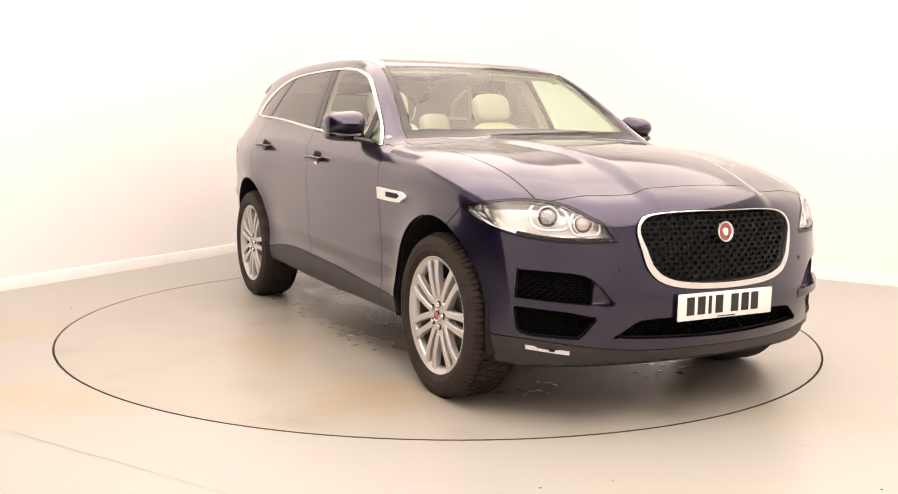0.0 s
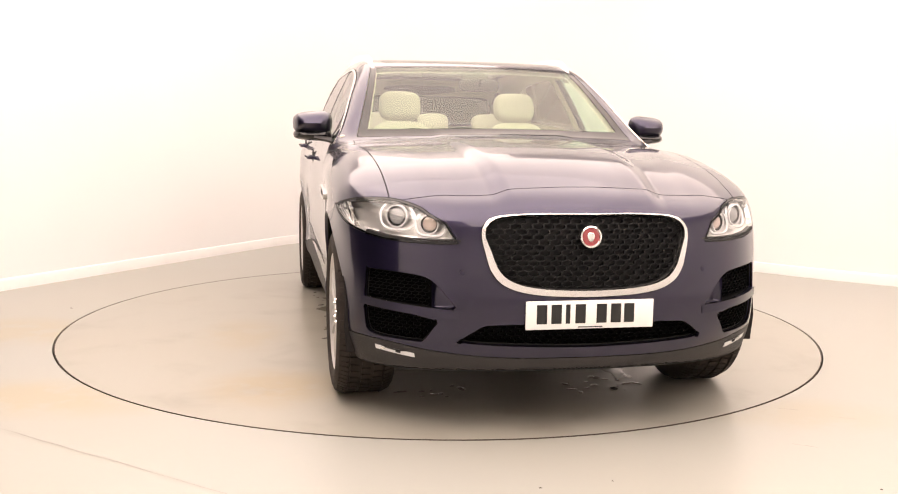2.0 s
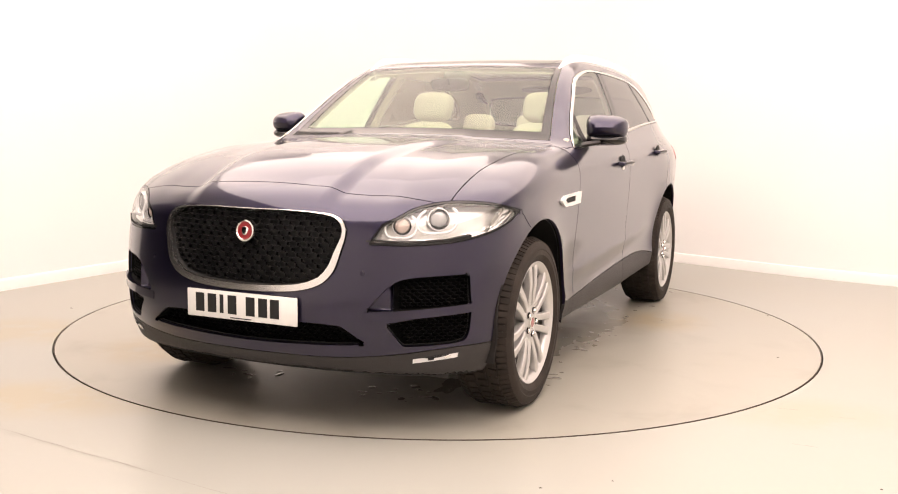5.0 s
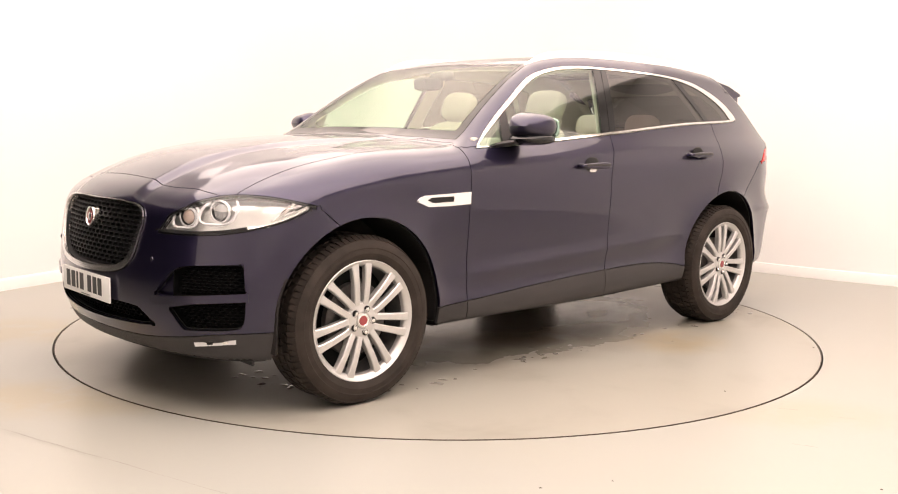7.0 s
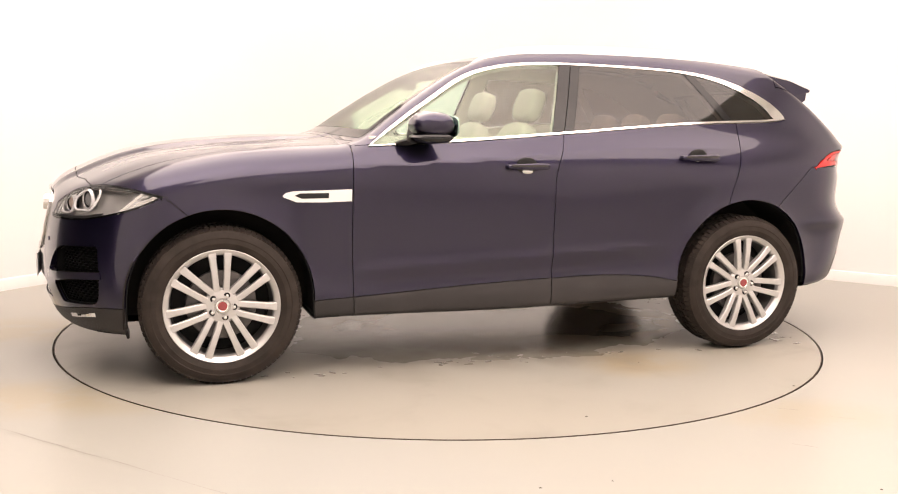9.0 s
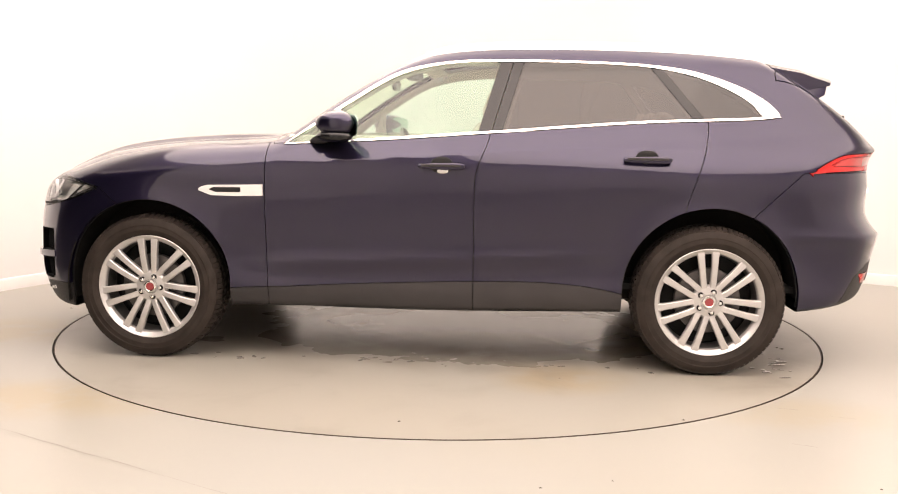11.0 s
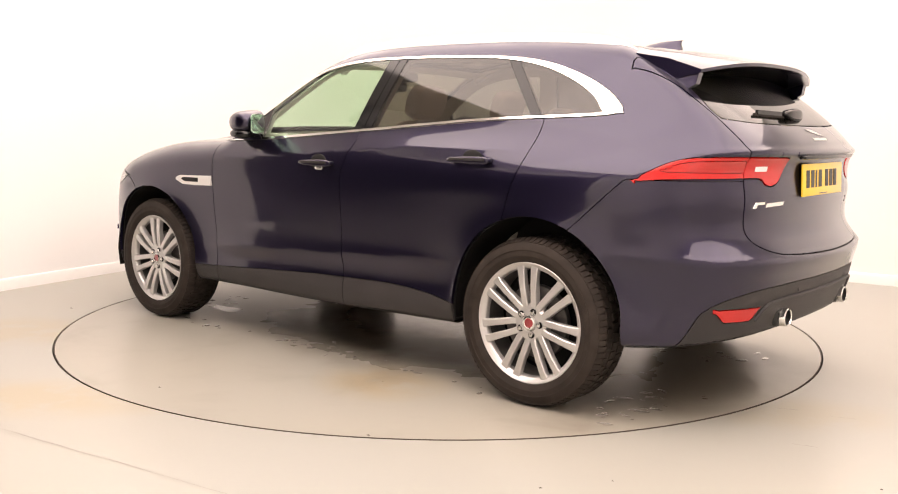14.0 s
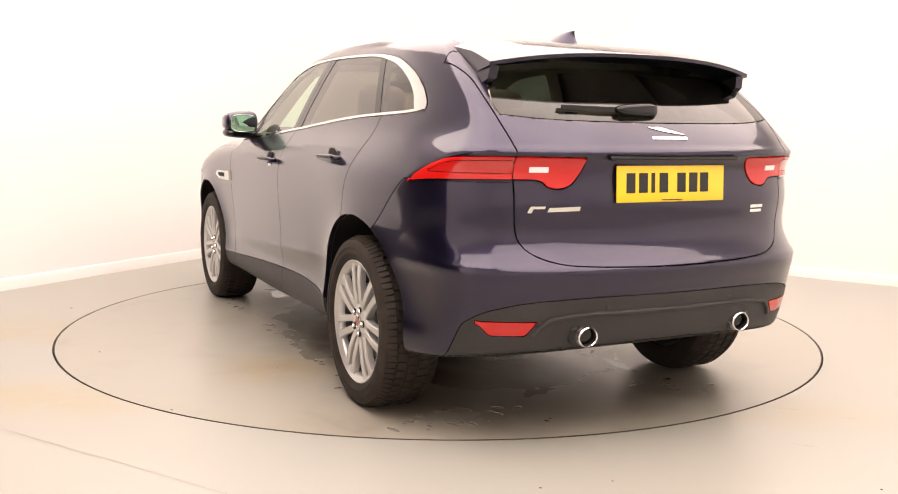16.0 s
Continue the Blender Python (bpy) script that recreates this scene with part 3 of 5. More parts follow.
def inside_curve(pts, n=12):
    """Signed distance to a closed smooth curve through a few (u, v) pairs: below nought inside. A pair repeated makes a corner."""
    q = [np.array(v, float) for v in pts]
    out = []
    for i in range(len(q)):
        a, b, c, d = q[i - 1], q[i], q[(i + 1) % len(q)], q[(i + 2) % len(q)]
        if np.allclose(b, c):
            continue
        for k in range(n):
            t = k / n
            out.append(0.5 * (2 * b + (c - a) * t + (2 * a - 5 * b + 4 * c - d) * t * t + (3 * b - a - 3 * c + d) * t ** 3))
    out = np.array(out)
    nxt = np.roll(out, -1, 0)

    def at(u, v):
        P = np.stack([u, v], 1)
        res = np.full(len(P), 9.0)
        lo, hi = out.min(0) - 0.06, out.max(0) + 0.06
        near = np.all((P > lo) & (P < hi), axis=1)
        Q = P[near]
        best, odd = np.full(len(Q), 9.0), np.zeros(len(Q), bool)
        for a, b in zip(out, nxt):
            e = b - a
            t = np.clip(((Q - a) @ e) / max(e @ e, 1e-12), 0, 1)
            best = np.minimum(best, np.hypot(*(Q - a - t[:, None] * e).T))
            if a[1] != b[1]:
                x = a[0] + (Q[:, 1] - a[1]) / (b[1] - a[1]) * e[0]
                odd ^= ((a[1] > Q[:, 1]) != (b[1] > Q[:, 1])) & (Q[:, 0] < x)
        res[near] = np.where(odd, -best, best)
        return res
    return at


# outlines, in the side view (x, z), the front view (|y|, z) or along the lamps (s, z)
dlo_outer = inside_curve([(-0.705, 1.123), (-0.705, 1.123), (-1.20, 1.150), (-1.80, 1.196), (-2.50, 1.252), (-3.06, 1.277), (-3.21, 1.294), (-3.21, 1.294),
                          (-3.20, 1.325), (-3.125, 1.388), (-2.99, 1.458), (-2.79, 1.522), (-2.55, 1.556), (-2.20, 1.572), (-1.85, 1.576), (-1.62, 1.570), (-1.42, 1.544), (-1.24, 1.487), (-1.02, 1.350), (-0.86, 1.240)])
dlo_inner = inside_curve([(-0.724, 1.131), (-0.724, 1.131), (-1.20, 1.165), (-1.80, 1.211), (-2.50, 1.267), (-3.06, 1.292), (-3.112, 1.303), (-3.112, 1.303),
                          (-3.060, 1.364), (-2.94, 1.435), (-2.765, 1.500), (-2.53, 1.541), (-2.20, 1.557), (-1.85, 1.561), (-1.62, 1.554), (-1.428, 1.528), (-1.255, 1.472), (-1.033, 1.336), (-0.882, 1.236)])
grille_outer = inside_curve([(0.0, 0.893), (0.20, 0.893), (0.34, 0.884), (0.405, 0.862), (0.428, 0.815), (0.415, 0.740), (0.390, 0.665), (0.335, 0.612), (0.22, 0.582), (0.0, 0.572), (-0.20, 0.58), (-0.4, 0.7), (-0.2, 0.893)])
grille_inner = inside_curve([(0.0, 0.886), (0.20, 0.886), (0.330, 0.877), (0.390, 0.856), (0.410, 0.812), (0.388, 0.745), (0.362, 0.680), (0.312, 0.636), (0.21, 0.610), (0.0, 0.600), (-0.20, 0.61), (-0.4, 0.7), (-0.2, 0.88)])
lower_grille = inside_curve([(0.0, 0.462), (0.30, 0.462), (0.42, 0.455), (0.42, 0.455), (0.515, 0.388), (0.515, 0.388), (0.35, 0.378), (0.0, 0.370), (-0.3, 0.375), (-0.3, 0.46)])
upper_intake = inside_curve([(0.850, 0.658), (0.850, 0.658), (0.72, 0.652), (0.640, 0.640), (0.590, 0.605), (0.520, 0.520), (0.520, 0.520), (0.66, 0.524), (0.80, 0.535), (0.858, 0.538), (0.858, 0.538)])
lower_intake = inside_curve([(0.858, 0.514), (0.858, 0.514), (0.74, 0.500), (0.590, 0.470), (0.590, 0.470), (0.645, 0.382), (0.645, 0.382), (0.74, 0.386), (0.825, 0.394), (0.850, 0.425)])
head_lamp = inside_curve([(0.510, 0.775), (0.510, 0.775), (0.590, 0.852), (0.590, 0.852), (0.68, 0.882), (0.78, 0.914), (0.95, 0.936), (1.12, 0.936), (1.28, 0.922), (1.45, 0.892), (1.45, 0.892),
                          (1.32, 0.842), (1.15, 0.806), (0.95, 0.782), (0.72, 0.772)])
tail_lamp = inside_curve([(0.41, 1.118), (0.41, 1.118), (0.45, 1.066), (0.49, 1.020), (0.545, 1.003), (0.60, 1.010), (0.645, 1.034), (0.80, 1.036), (1.20, 1.030), (1.40, 1.014), (1.40, 1.014),
                          (1.27, 1.072), (1.12, 1.112), (0.90, 1.122)])
tail_inner = inside_curve([(0.76, 1.060), (0.76, 1.060), (0.76, 1.108), (0.76, 1.108), (1.08, 1.100), (1.24, 1.066), (1.24, 1.060), (1.24, 1.060)])
fog_rear = inside_curve([(0.575, 0.512), (0.575, 0.512), (0.615, 0.456), (0.615, 0.456), (0.735, 0.456), (0.735, 0.456), (0.785, 0.512), (0.785, 0.512)])
tail_gate = inside_curve([(0.0, 1.62), (0.66, 1.62), (0.68, 1.40), (0.675, 1.25), (0.66, 1.12), (0.655, 0.90), (0.628, 0.790), (0.53, 0.735), (0.35, 0.716), (0.0, 0.708), (-0.5, 0.71), (-0.5, 1.2), (-0.5, 1.62)])
rear_window = inside_curve([(0.0, 1.500), (0.50, 1.490), (0.60, 1.450), (0.66, 1.33), (0.66, 1.275), (0.66, 1.275), (0.45, 1.258), (0.0, 1.252), (-0.4, 1.255), (-0.4, 1.50)])


def lamp_s_front(p):
    return np.abs(p[:, 1]) - (p[:, 0] - 0.75)


def lamp_s_rear(p):
    return np.abs(p[:, 1]) + (p[:, 0] + 3.80)


def only(value, mask):
    return np.where(mask, value, 9.0)


def sel_side(p, c):
    return only(c(p[:, 0], p[:, 2]), np.abs(p[:, 1]) > 0.45)


def sel_front(p, c):
    return only(c(np.abs(p[:, 1]), p[:, 2]), p[:, 0] > 0.2)


def sel_rear(p, c):
    return only(c(np.abs(p[:, 1]), p[:, 2]), p[:, 0] < -3.1)


clad_line = spline([-0.30, -0.45, -0.65, -1.20, -1.70, -2.10, -2.32, -2.45], [0.375, 0.383, 0.392, 0.425, 0.445, 0.446, 0.425, 0.400])
front_clad = spline([0.0, 0.45, 0.60, 0.80, 0.95], [0.322, 0.330, 0.345, 0.372, 0.380])
rear_clad = spline([0.0, 0.50, 0.62, 0.70, 0.76, 0.80, 0.818, 0.845, 0.97], [0.600, 0.594, 0.585, 0.568, 0.545, 0.515, 0.488, 0.34, 0.25])
bonnet_edge = spline([0.0, 0.25, 0.45, 0.54, 0.64, 0.80], [0.662, 0.655, 0.628, 0.600, 0.585, 0.53])

CUTS = {
    "arch_f": lambda p: only(arch_dist(p[:, 0], p[:, 2], FRONT_ARCH), np.abs(p[:, 1]) > 0.55),
    "arch_r": lambda p: only(arch_dist(p[:, 0], p[:, 2], REAR_ARCH), np.abs(p[:, 1]) > 0.55),
    "clad": lambda p: only(p[:, 2] - clad_line(p[:, 0]), (p[:, 0] < -0.1) & (p[:, 0] > -2.75)),
    "fclad": lambda p: only(p[:, 2] - front_clad(np.abs(p[:, 1])), p[:, 0] > 0.2),
    "rclad": lambda p: only(p[:, 2] - rear_clad(np.abs(p[:, 1])), p[:, 0] < -3.0),
    "dlo_o": lambda p: sel_side(p, dlo_outer),
    "dlo_i": lambda p: sel_side(p, dlo_inner),
    "grille_o": lambda p: sel_front(p, grille_outer),
    "grille_i": lambda p: sel_front(p, grille_inner),
    "lower": lambda p: sel_front(p, lower_grille),
    "up_in": lambda p: sel_front(p, upper_intake),
    "low_in": lambda p: sel_front(p, lower_intake),
    "scoop": lambda p: only(np.abs(p[:, 1]) - 0.615, (p[:, 0] > 0.2) & (p[:, 2] > 0.50) & (p[:, 2] < 0.68) & (np.abs(p[:, 1]) > 0.5) & (np.abs(p[:, 1]) < 0.7)),
    "head": lambda p: only(head_lamp(lamp_s_front(p), p[:, 2]), p[:, 0] > 0.0),
    "head_in": lambda p: only(head_lamp(lamp_s_front(p), p[:, 2]) + 0.008, p[:, 0] > 0.0),
    "tail": lambda p: only(tail_lamp(lamp_s_rear(p), p[:, 2]), p[:, 0] < -3.1),
    "tail_i": lambda p: only(tail_inner(lamp_s_rear(p), p[:, 2]), p[:, 0] < -3.1),
    "rfog": lambda p: sel_rear(p, fog_rear),
    "gate": lambda p: only(np.where(p[:, 2] > 1.60, 9.0, tail_gate(np.abs(p[:, 1]), p[:, 2])), p[:, 0] < -3.2),
    "rwin": lambda p: sel_rear(p, rear_window),
    # windscreen
    "ws": lambda p: only(np.maximum.reduce([p[:, 0] + 0.600 + 0.15 * p[:, 1] ** 2, -1.335 - 0.05 * p[:, 1] ** 2 - p[:, 0],
                                            np.abs(p[:, 1]) - (0.765 - 0.36 * (p[:, 2] - 1.16))]), p[:, 2] > 1.08),
    "ws_in": lambda p: only(np.maximum.reduce([p[:, 0] + 0.675 + 0.15 * p[:, 1] ** 2, -1.315 - 0.05 * p[:, 1] ** 2 - p[:, 0],
                                               np.abs(p[:, 1]) - (0.715 - 0.32 * (p[:, 2] - 1.16))]), p[:, 2] > 1.08),
    # glass roof
    "roof": lambda p: only(np.maximum.reduce([p[:, 0] + 1.42 + 0.05 * p[:, 1] ** 2, -2.95 - p[:, 0], np.abs(p[:, 1]) - 0.53]), p[:, 2] > 1.45),
    # bonnet
    "hood": lambda p: only(np.maximum.reduce([p[:, 0] - bonnet_edge(np.abs(p[:, 1])), -0.560 - 0.15 * p[:, 1] ** 2 - p[:, 0],
                                              np.abs(p[:, 1]) - (0.755 + 0.03 * step(-p[:, 0], -0.6, 0.6))]), p[:, 2] > 0.85),
    # door shuts
    "door_a": lambda p: only(p[:, 0] + 0.632 - 0.012 * np.sin((p[:, 2] - 0.3) * 3.2), (p[:, 2] < 1.13) & (np.abs(p[:, 1]) > 0.6) & (p[:, 0] < -0.4) & (p[:, 0] > -0.9)),
    "door_b": lambda p: only(p[:, 0] + 1.690 + 0.075 * step(p[:, 2], 0.95, 1.22), (np.abs(p[:, 1]) > 0.6) & (p[:, 0] < -1.4) & (p[:, 0] > -2.0) & (p[:, 2] < 1.21)),
    "door_c": lambda p: only(p[:, 0] + 2.725 + 0.125 * step(p[:, 2], 0.74, 1.26), (np.abs(p[:, 1]) > 0.6) & (p[:, 2] > 0.70) & (p[:, 2] < 1.272) & (p[:, 0] < -2.5)),
}


def pillar_value(x_top, lean, wide):
    return lambda p: only(np.abs(p[:, 0] - (x_top + lean * (1.57 - p[:, 2]))) - wide, (np.abs(p[:, 1]) > 0.5) & (p[:, 2] > 1.10))


CUTS["b_pillar"] = pillar_value(-1.868, 0.29, 0.062)
CUTS["c_pillar"] = pillar_value(-2.572, -0.80, 0.030)
CUTS["b_shut"] = lambda p: only(p[:, 0] - (-1.875 + 0.29 * (1.57 - p[:, 2])), (np.abs(p[:, 1]) > 0.5) & (p[:, 2] > 1.15) & (p[:, 0] < -1.6) & (p[:, 0] > -2.1))
CUTS["sail"] = lambda p: only(-0.90 - 0.35 * (p[:, 2] - 1.15) - p[:, 0], (np.abs(p[:, 1]) > 0.5) & (p[:, 2] > 1.05) & (p[:, 0] > -1.1) & (p[:, 0] < -0.7))
CUTS["rb"] = lambda p: only(p[:, 2] - np.clip(0.782 + (-3.046 - p[:, 0]) * 0.931, 0.6, 1.026), (p[:, 0] < -2.95) & (p[:, 2] < 1.2))
CUTS["fb"] = lambda p: only(np.where(p[:, 2] < 0.892, 0.25 - (0.892 - p[:, 2]) * 1.15 - p[:, 0], np.abs(p[:, 1]) - 0.735), (p[:, 0] > 0.0) & (p[:, 2] < 1.05) & (p[:, 2] > 0.7))


def build_body(car):
    p, tri = skin()
    for f in CUTS.values():
        p, tri = cut(p, tri, f)
    p = settle(p, 2)
    mid = p[tri].mean(1)
    v = {k: f(mid) < 0 for k, f in CUTS.items()}
    x, y, z = mid.T
    label = np.full(len(tri), "shell", dtype="<U16")
    hid = (v["arch_f"] | v["arch_r"])
    nrm = body_normal(mid)
    flat = (nrm[:, 2] < -0.75)
    side_band = (np.abs(y) > 0.55)
    label[v["hood"] & (nrm[:, 2] > 0.3)] = "bonnet"
    rest = label == "shell"
    label[rest & (x > 0.05) & v["fb"]] = "front_bumper"
    label[rest & (x > 0.2) & (z < 0.72)] = "front_bumper"
    in_a0 = x > -0.632 + 0.012 * np.sin((z - 0.3) * 3.2)
    label[(label == "shell") & in_a0 & (z < 1.2) & ((np.abs(y) > 0.55) | (x > 0.2))] = "front_wing"
    in_a = x < -0.632 + 0.012 * np.sin((z - 0.3) * 3.2)
    xb = -1.690 - 0.075 * step(z, 0.95, 1.22)
    xc = -2.725 - 0.125 * step(z, 0.74, 1.26)
    door = (np.abs(y) > 0.6) & (z < 1.272) & in_a & (x > xc) & ~v["arch_r"] & ~v["dlo_o"]
    door &= z < np.interp(x, [-2.9, -2.5, -1.8, -0.6], [1.268, 1.256, 1.198, 1.125])
    label[door & (x > xb)] = "front_door"
    label[door & (x <= xb)] = "rear_door"
    label[v["gate"] & (z < 1.53)] = "tailgate"
    label[(x < -2.95) & (label == "shell") & v["rb"]] = "rear_bumper"
    sill = v["clad"] & (x < -0.2) & (x > -2.6)
    label[sill] = "sill_cladding"
    label[sill & in_a] = "front_sill"
    label[sill & (x < xb)] = "rear_sill"
    label[v["fclad"]] = "front_skirt"
    label[v["rclad"] & (x < -3.1)] = "rear_skirt"
    label[v["ws"]] = "frit"
    label[v["ws_in"]] = "windscreen"
    label[v["roof"]] = "glass_roof"
    label[v["dlo_o"]] = "window_trim"
    label[v["dlo_i"]] = "glass"
    g = v["dlo_i"]
    xbp, xcp = -1.868 + 0.29 * (1.57 - z), -2.572 - 0.80 * (1.57 - z)
    label[g & (x > xbp)] = "front_pane"
    label[g & (x <= xbp) & (x > xcp)] = "rear_pane"
    label[g & (x <= xcp)] = "quarter_pane"
    label[g & v["b_pillar"]] = "door_pillar"
    label[g & v["b_pillar"] & v["b_shut"]] = "rear_pillar"
    label[g & (x > -1.0) & ~v["sail"]] = "mirror_sail"
    label[g & v["c_pillar"]] = "quarter_pillar"
    label[v["grille_o"]] = "grille_frame"
    label[v["grille_i"]] = "grille_hole"
    label[v["lower"]] = "lower_hole"
    label[v["up_in"]] = "intake_hole_a"
    label[v["low_in"]] = "intake_hole_b"
    label[v["head"]] = "lamp_border"
    label[v["head_in"]] = "headlight"
    label[v["tail"]] = "tail_light"
    label[v["tail"] & v["gate"]] = "gate_light"
    label[v["tail_i"] & v["tail"] & ~v["gate"]] = "tail_band"
    label[v["rfog"]] = "rear_fog_light"
    label[v["rwin"]] = "rear_window"
    label[hid] = "none"
    label[flat & (label != "none")] = "underside"

    made = {}

    def panel(name, faces, mat, parent, text="", gap=0.0022, flange=0.014, lift=0.0):
        """One panel: its skin, drawn in by half the shut line, with its edge turned inwards."""
        if not len(faces):
            return None
        ids, inv = np.unique(faces, return_inverse=True)
        f = inv.reshape(-1, 3)
        q = p[ids].copy()
        n = body_normal(q)
        e = np.concatenate([f[:, [0, 1]], f[:, [1, 2]], f[:, [2, 0]]])
        key = np.sort(e, 1)
        u, first, cnt = np.unique(key, axis=0, return_index=True, return_counts=True)
        rim = e[first[cnt == 1]]
        push = np.zeros_like(q)
        d = q[rim[:, 1]] - q[rim[:, 0]]
        inward = np.cross(n[rim[:, 0]], d)
        for k in (0, 1):
            np.add.at(push, rim[:, k], inward)
        ln = np.linalg.norm(push, axis=1, keepdims=True)
        dirn = np.where(ln > 1e-9, push / np.maximum(ln, 1e-9), 0)
        q = q + dirn * gap + n * lift
        rv = np.unique(rim)
        back = {r: len(q) + i for i, r in enumerate(rv)}
        twin = {r: len(q) + len(rv) + i for i, r in enumerate(rv)}
        verts = np.concatenate([q, q[rv] - n[rv] * flange, q[rv]])
        faces_all = [tuple(t) for t in f] + [(twin[a], back[a], back[b], twin[b]) for a, b in rim]
        nn = np.concatenate([n, -dirn[rv], -dirn[rv]])
        ob = mesh_object(name, verts, faces_all, mat, parent, text, True, nn)
        made.setdefault(name, []).append(ob)
        return ob

    def both(name, lab, mat, text="", parents=None, **kw):
        out = []
        for i, sgn in enumerate((1, -1)):
            m = (label == lab) & (y * sgn > 0)
            out.append(panel(name, tri[m], mat, parents[i] if parents else car, text, **kw))
        return out

    def one(name, lab, mat, text="", parent=None, **kw):
        return panel(name, tri[label == lab], mat, parent or car, text, **kw)

    shell = one("body_shell", "shell", PAINT, "navy metallic painted body shell")
    one("bonnet", "bonnet", PAINT, "navy metallic bonnet with raised centre")
    bumper = one("front_bumper", "front_bumper", PAINT, "navy metallic front bumper")
    both("front_wing", "front_wing", PAINT)
    fd = both("front_door", "front_door", PAINT)
    rd = both("rear_door", "rear_door", PAINT)
    gate = one("tailgate", "tailgate", PAINT, "navy metallic tailgate", gap=0.0042, flange=0.02)
    rb = one("rear_bumper", "rear_bumper", PAINT)
    both("sill_cladding", "sill_cladding", PLASTIC, "textured black plastic sill cladding")
    both("door_cladding", "front_sill", PLASTIC, "textured black plastic door cladding", fd)
    both("door_cladding", "rear_sill", PLASTIC, "textured black plastic door cladding", rd)
    one("front_skirt", "front_skirt", PLASTIC, "black plastic lower bumper skirt")
    rs = one("rear_skirt", "rear_skirt", PLASTIC, "dark grey plastic lower rear bumper")
    ws = one("windscreen", "windscreen", SCREEN, "clear windscreen", flange=0.004)
    one("windscreen_border", "frit", GLOSS_BLACK, "black printed windscreen border", flange=0.004)
    roof = one("glass_roof", "glass_roof", ROOF_GLASS, "dark tinted panoramic glass roof", flange=0.01)
    both("window_trim", "window_trim", CHROME, "bright chrome window surround", lift=0.004)
    both("window_pane", "front_pane", CLEAR, "clear door glass", fd, flange=0.004, gap=0.0)
    both("window_pane", "rear_pane", PRIVACY, "dark privacy glass", rd, flange=0.004, gap=0.0)
    both("quarter_pane", "quarter_pane", PRIVACY, "dark privacy glass", flange=0.004, gap=0.0)
    both("door_pillar", "door_pillar", GLOSS_BLACK, "gloss black pillar trim", fd, lift=0.002)
    both("door_pillar", "rear_pillar", GLOSS_BLACK, "gloss black pillar trim", rd, lift=0.002)
    both("mirror_sail", "mirror_sail", PLASTIC, "black triangle under the mirror", fd, lift=0.001)
    both("quarter_pillar", "quarter_pillar", GLOSS_BLACK, "gloss black pillar trim", lift=0.002)
    one("rear_window", "rear_window", REAR_GLASS, "dark privacy glass", gate, flange=0.004)
    frame_ob = one("grille_frame", "grille_frame", SATIN, "satin chrome grille surround", lift=0.010, flange=0.05)
    heads = both("headlight", "headlight", LENS, "clear headlight with twin round projectors", flange=0.004)
    both("lamp_border", "lamp_border", GLOSS_BLACK, "gloss black lamp edge", heads, gap=0.001)
    tails = both("tail_light", "tail_light", RED_LENS, "slim red tail light", lift=0.003)
    both("tail_light", "gate_light", RED_LENS, "red inner tail light on the tailgate", [gate, gate], lift=0.003)
    both("light_band", "tail_band", RED_DEEP, "darker red upper band", tails, lift=0.003, gap=0.0005)
    both("rear_fog_light", "rear_fog_light", RED_LENS, "red rear fog light", lift=0.001)
    one("underside", "underside", DARK, "dark underbody", flange=0.0)
    for ob in [ws, roof, *made["window_pane"], *made["quarter_pane"], *made["rear_window"], *heads]:
        ob.visible_shadow = False

    # recessed housings behind lamps and openings
    def recess(name, mask, mat, parent, depth, text="", along=None):
        f = tri[mask]
        ids, inv = np.unique(f, return_inverse=True)
        f = inv.reshape(-1, 3)
        q = p[ids]
        n = body_normal(q)
        dirn = n if along is None else np.broadcast_to(np.array(along, float), n.shape)
        e = np.concatenate([f[:, [0, 1]], f[:, [1, 2]], f[:, [2, 0]]])
        u, first, cnt = np.unique(np.sort(e, 1), axis=0, return_index=True, return_counts=True)
        rim = e[first[cnt == 1]]
        rv = np.unique(rim)
        base = q - dirn * depth
        edge = {r: len(q) + i for i, r in enumerate(rv)}
        verts = np.concatenate([base, q[rv] - n[rv] * 0.003])
        fs = [tuple(t) for t in f] + [(edge[a], edge[b], b, a) for a, b in rim]
        return mesh_object(name, verts, fs, mat, parent, text, True)

    recess("grille_backing", label == "grille_hole", DARK, frame_ob, 0.045, "dark grille opening", (1, 0, 0))
    recess("intake_backing", label == "lower_hole", INTAKE_BLACK, bumper, 0.06, "dark lower intake", (1, 0, 0))
    for lab in ("intake_hole_a", "intake_hole_b"):
        for sgn in (1, -1):
            scoop = (label == lab) & (y * sgn > 0) & (np.abs(y) < 0.615) & (lab == "intake_hole_a")
            recess("intake_backing", (label == lab) & (y * sgn > 0) & ~scoop, INTAKE_BLACK, bumper, 0.05, "dark side intake", (0.8, sgn * 0.6, 0))
            if scoop.any():
                recess("intake_scoop", scoop, PAINT, bumper, 0.034, "navy scoop leading into the side intake", (0.8, sgn * 0.6, 0))
    for i, sgn in enumerate((1, -1)):
        recess("lamp_housing", (label == "headlight") & (y * sgn > 0), HOUSING, heads[i], 0.062, "silver lamp housing", (0.8, sgn * 0.6, 0.05))

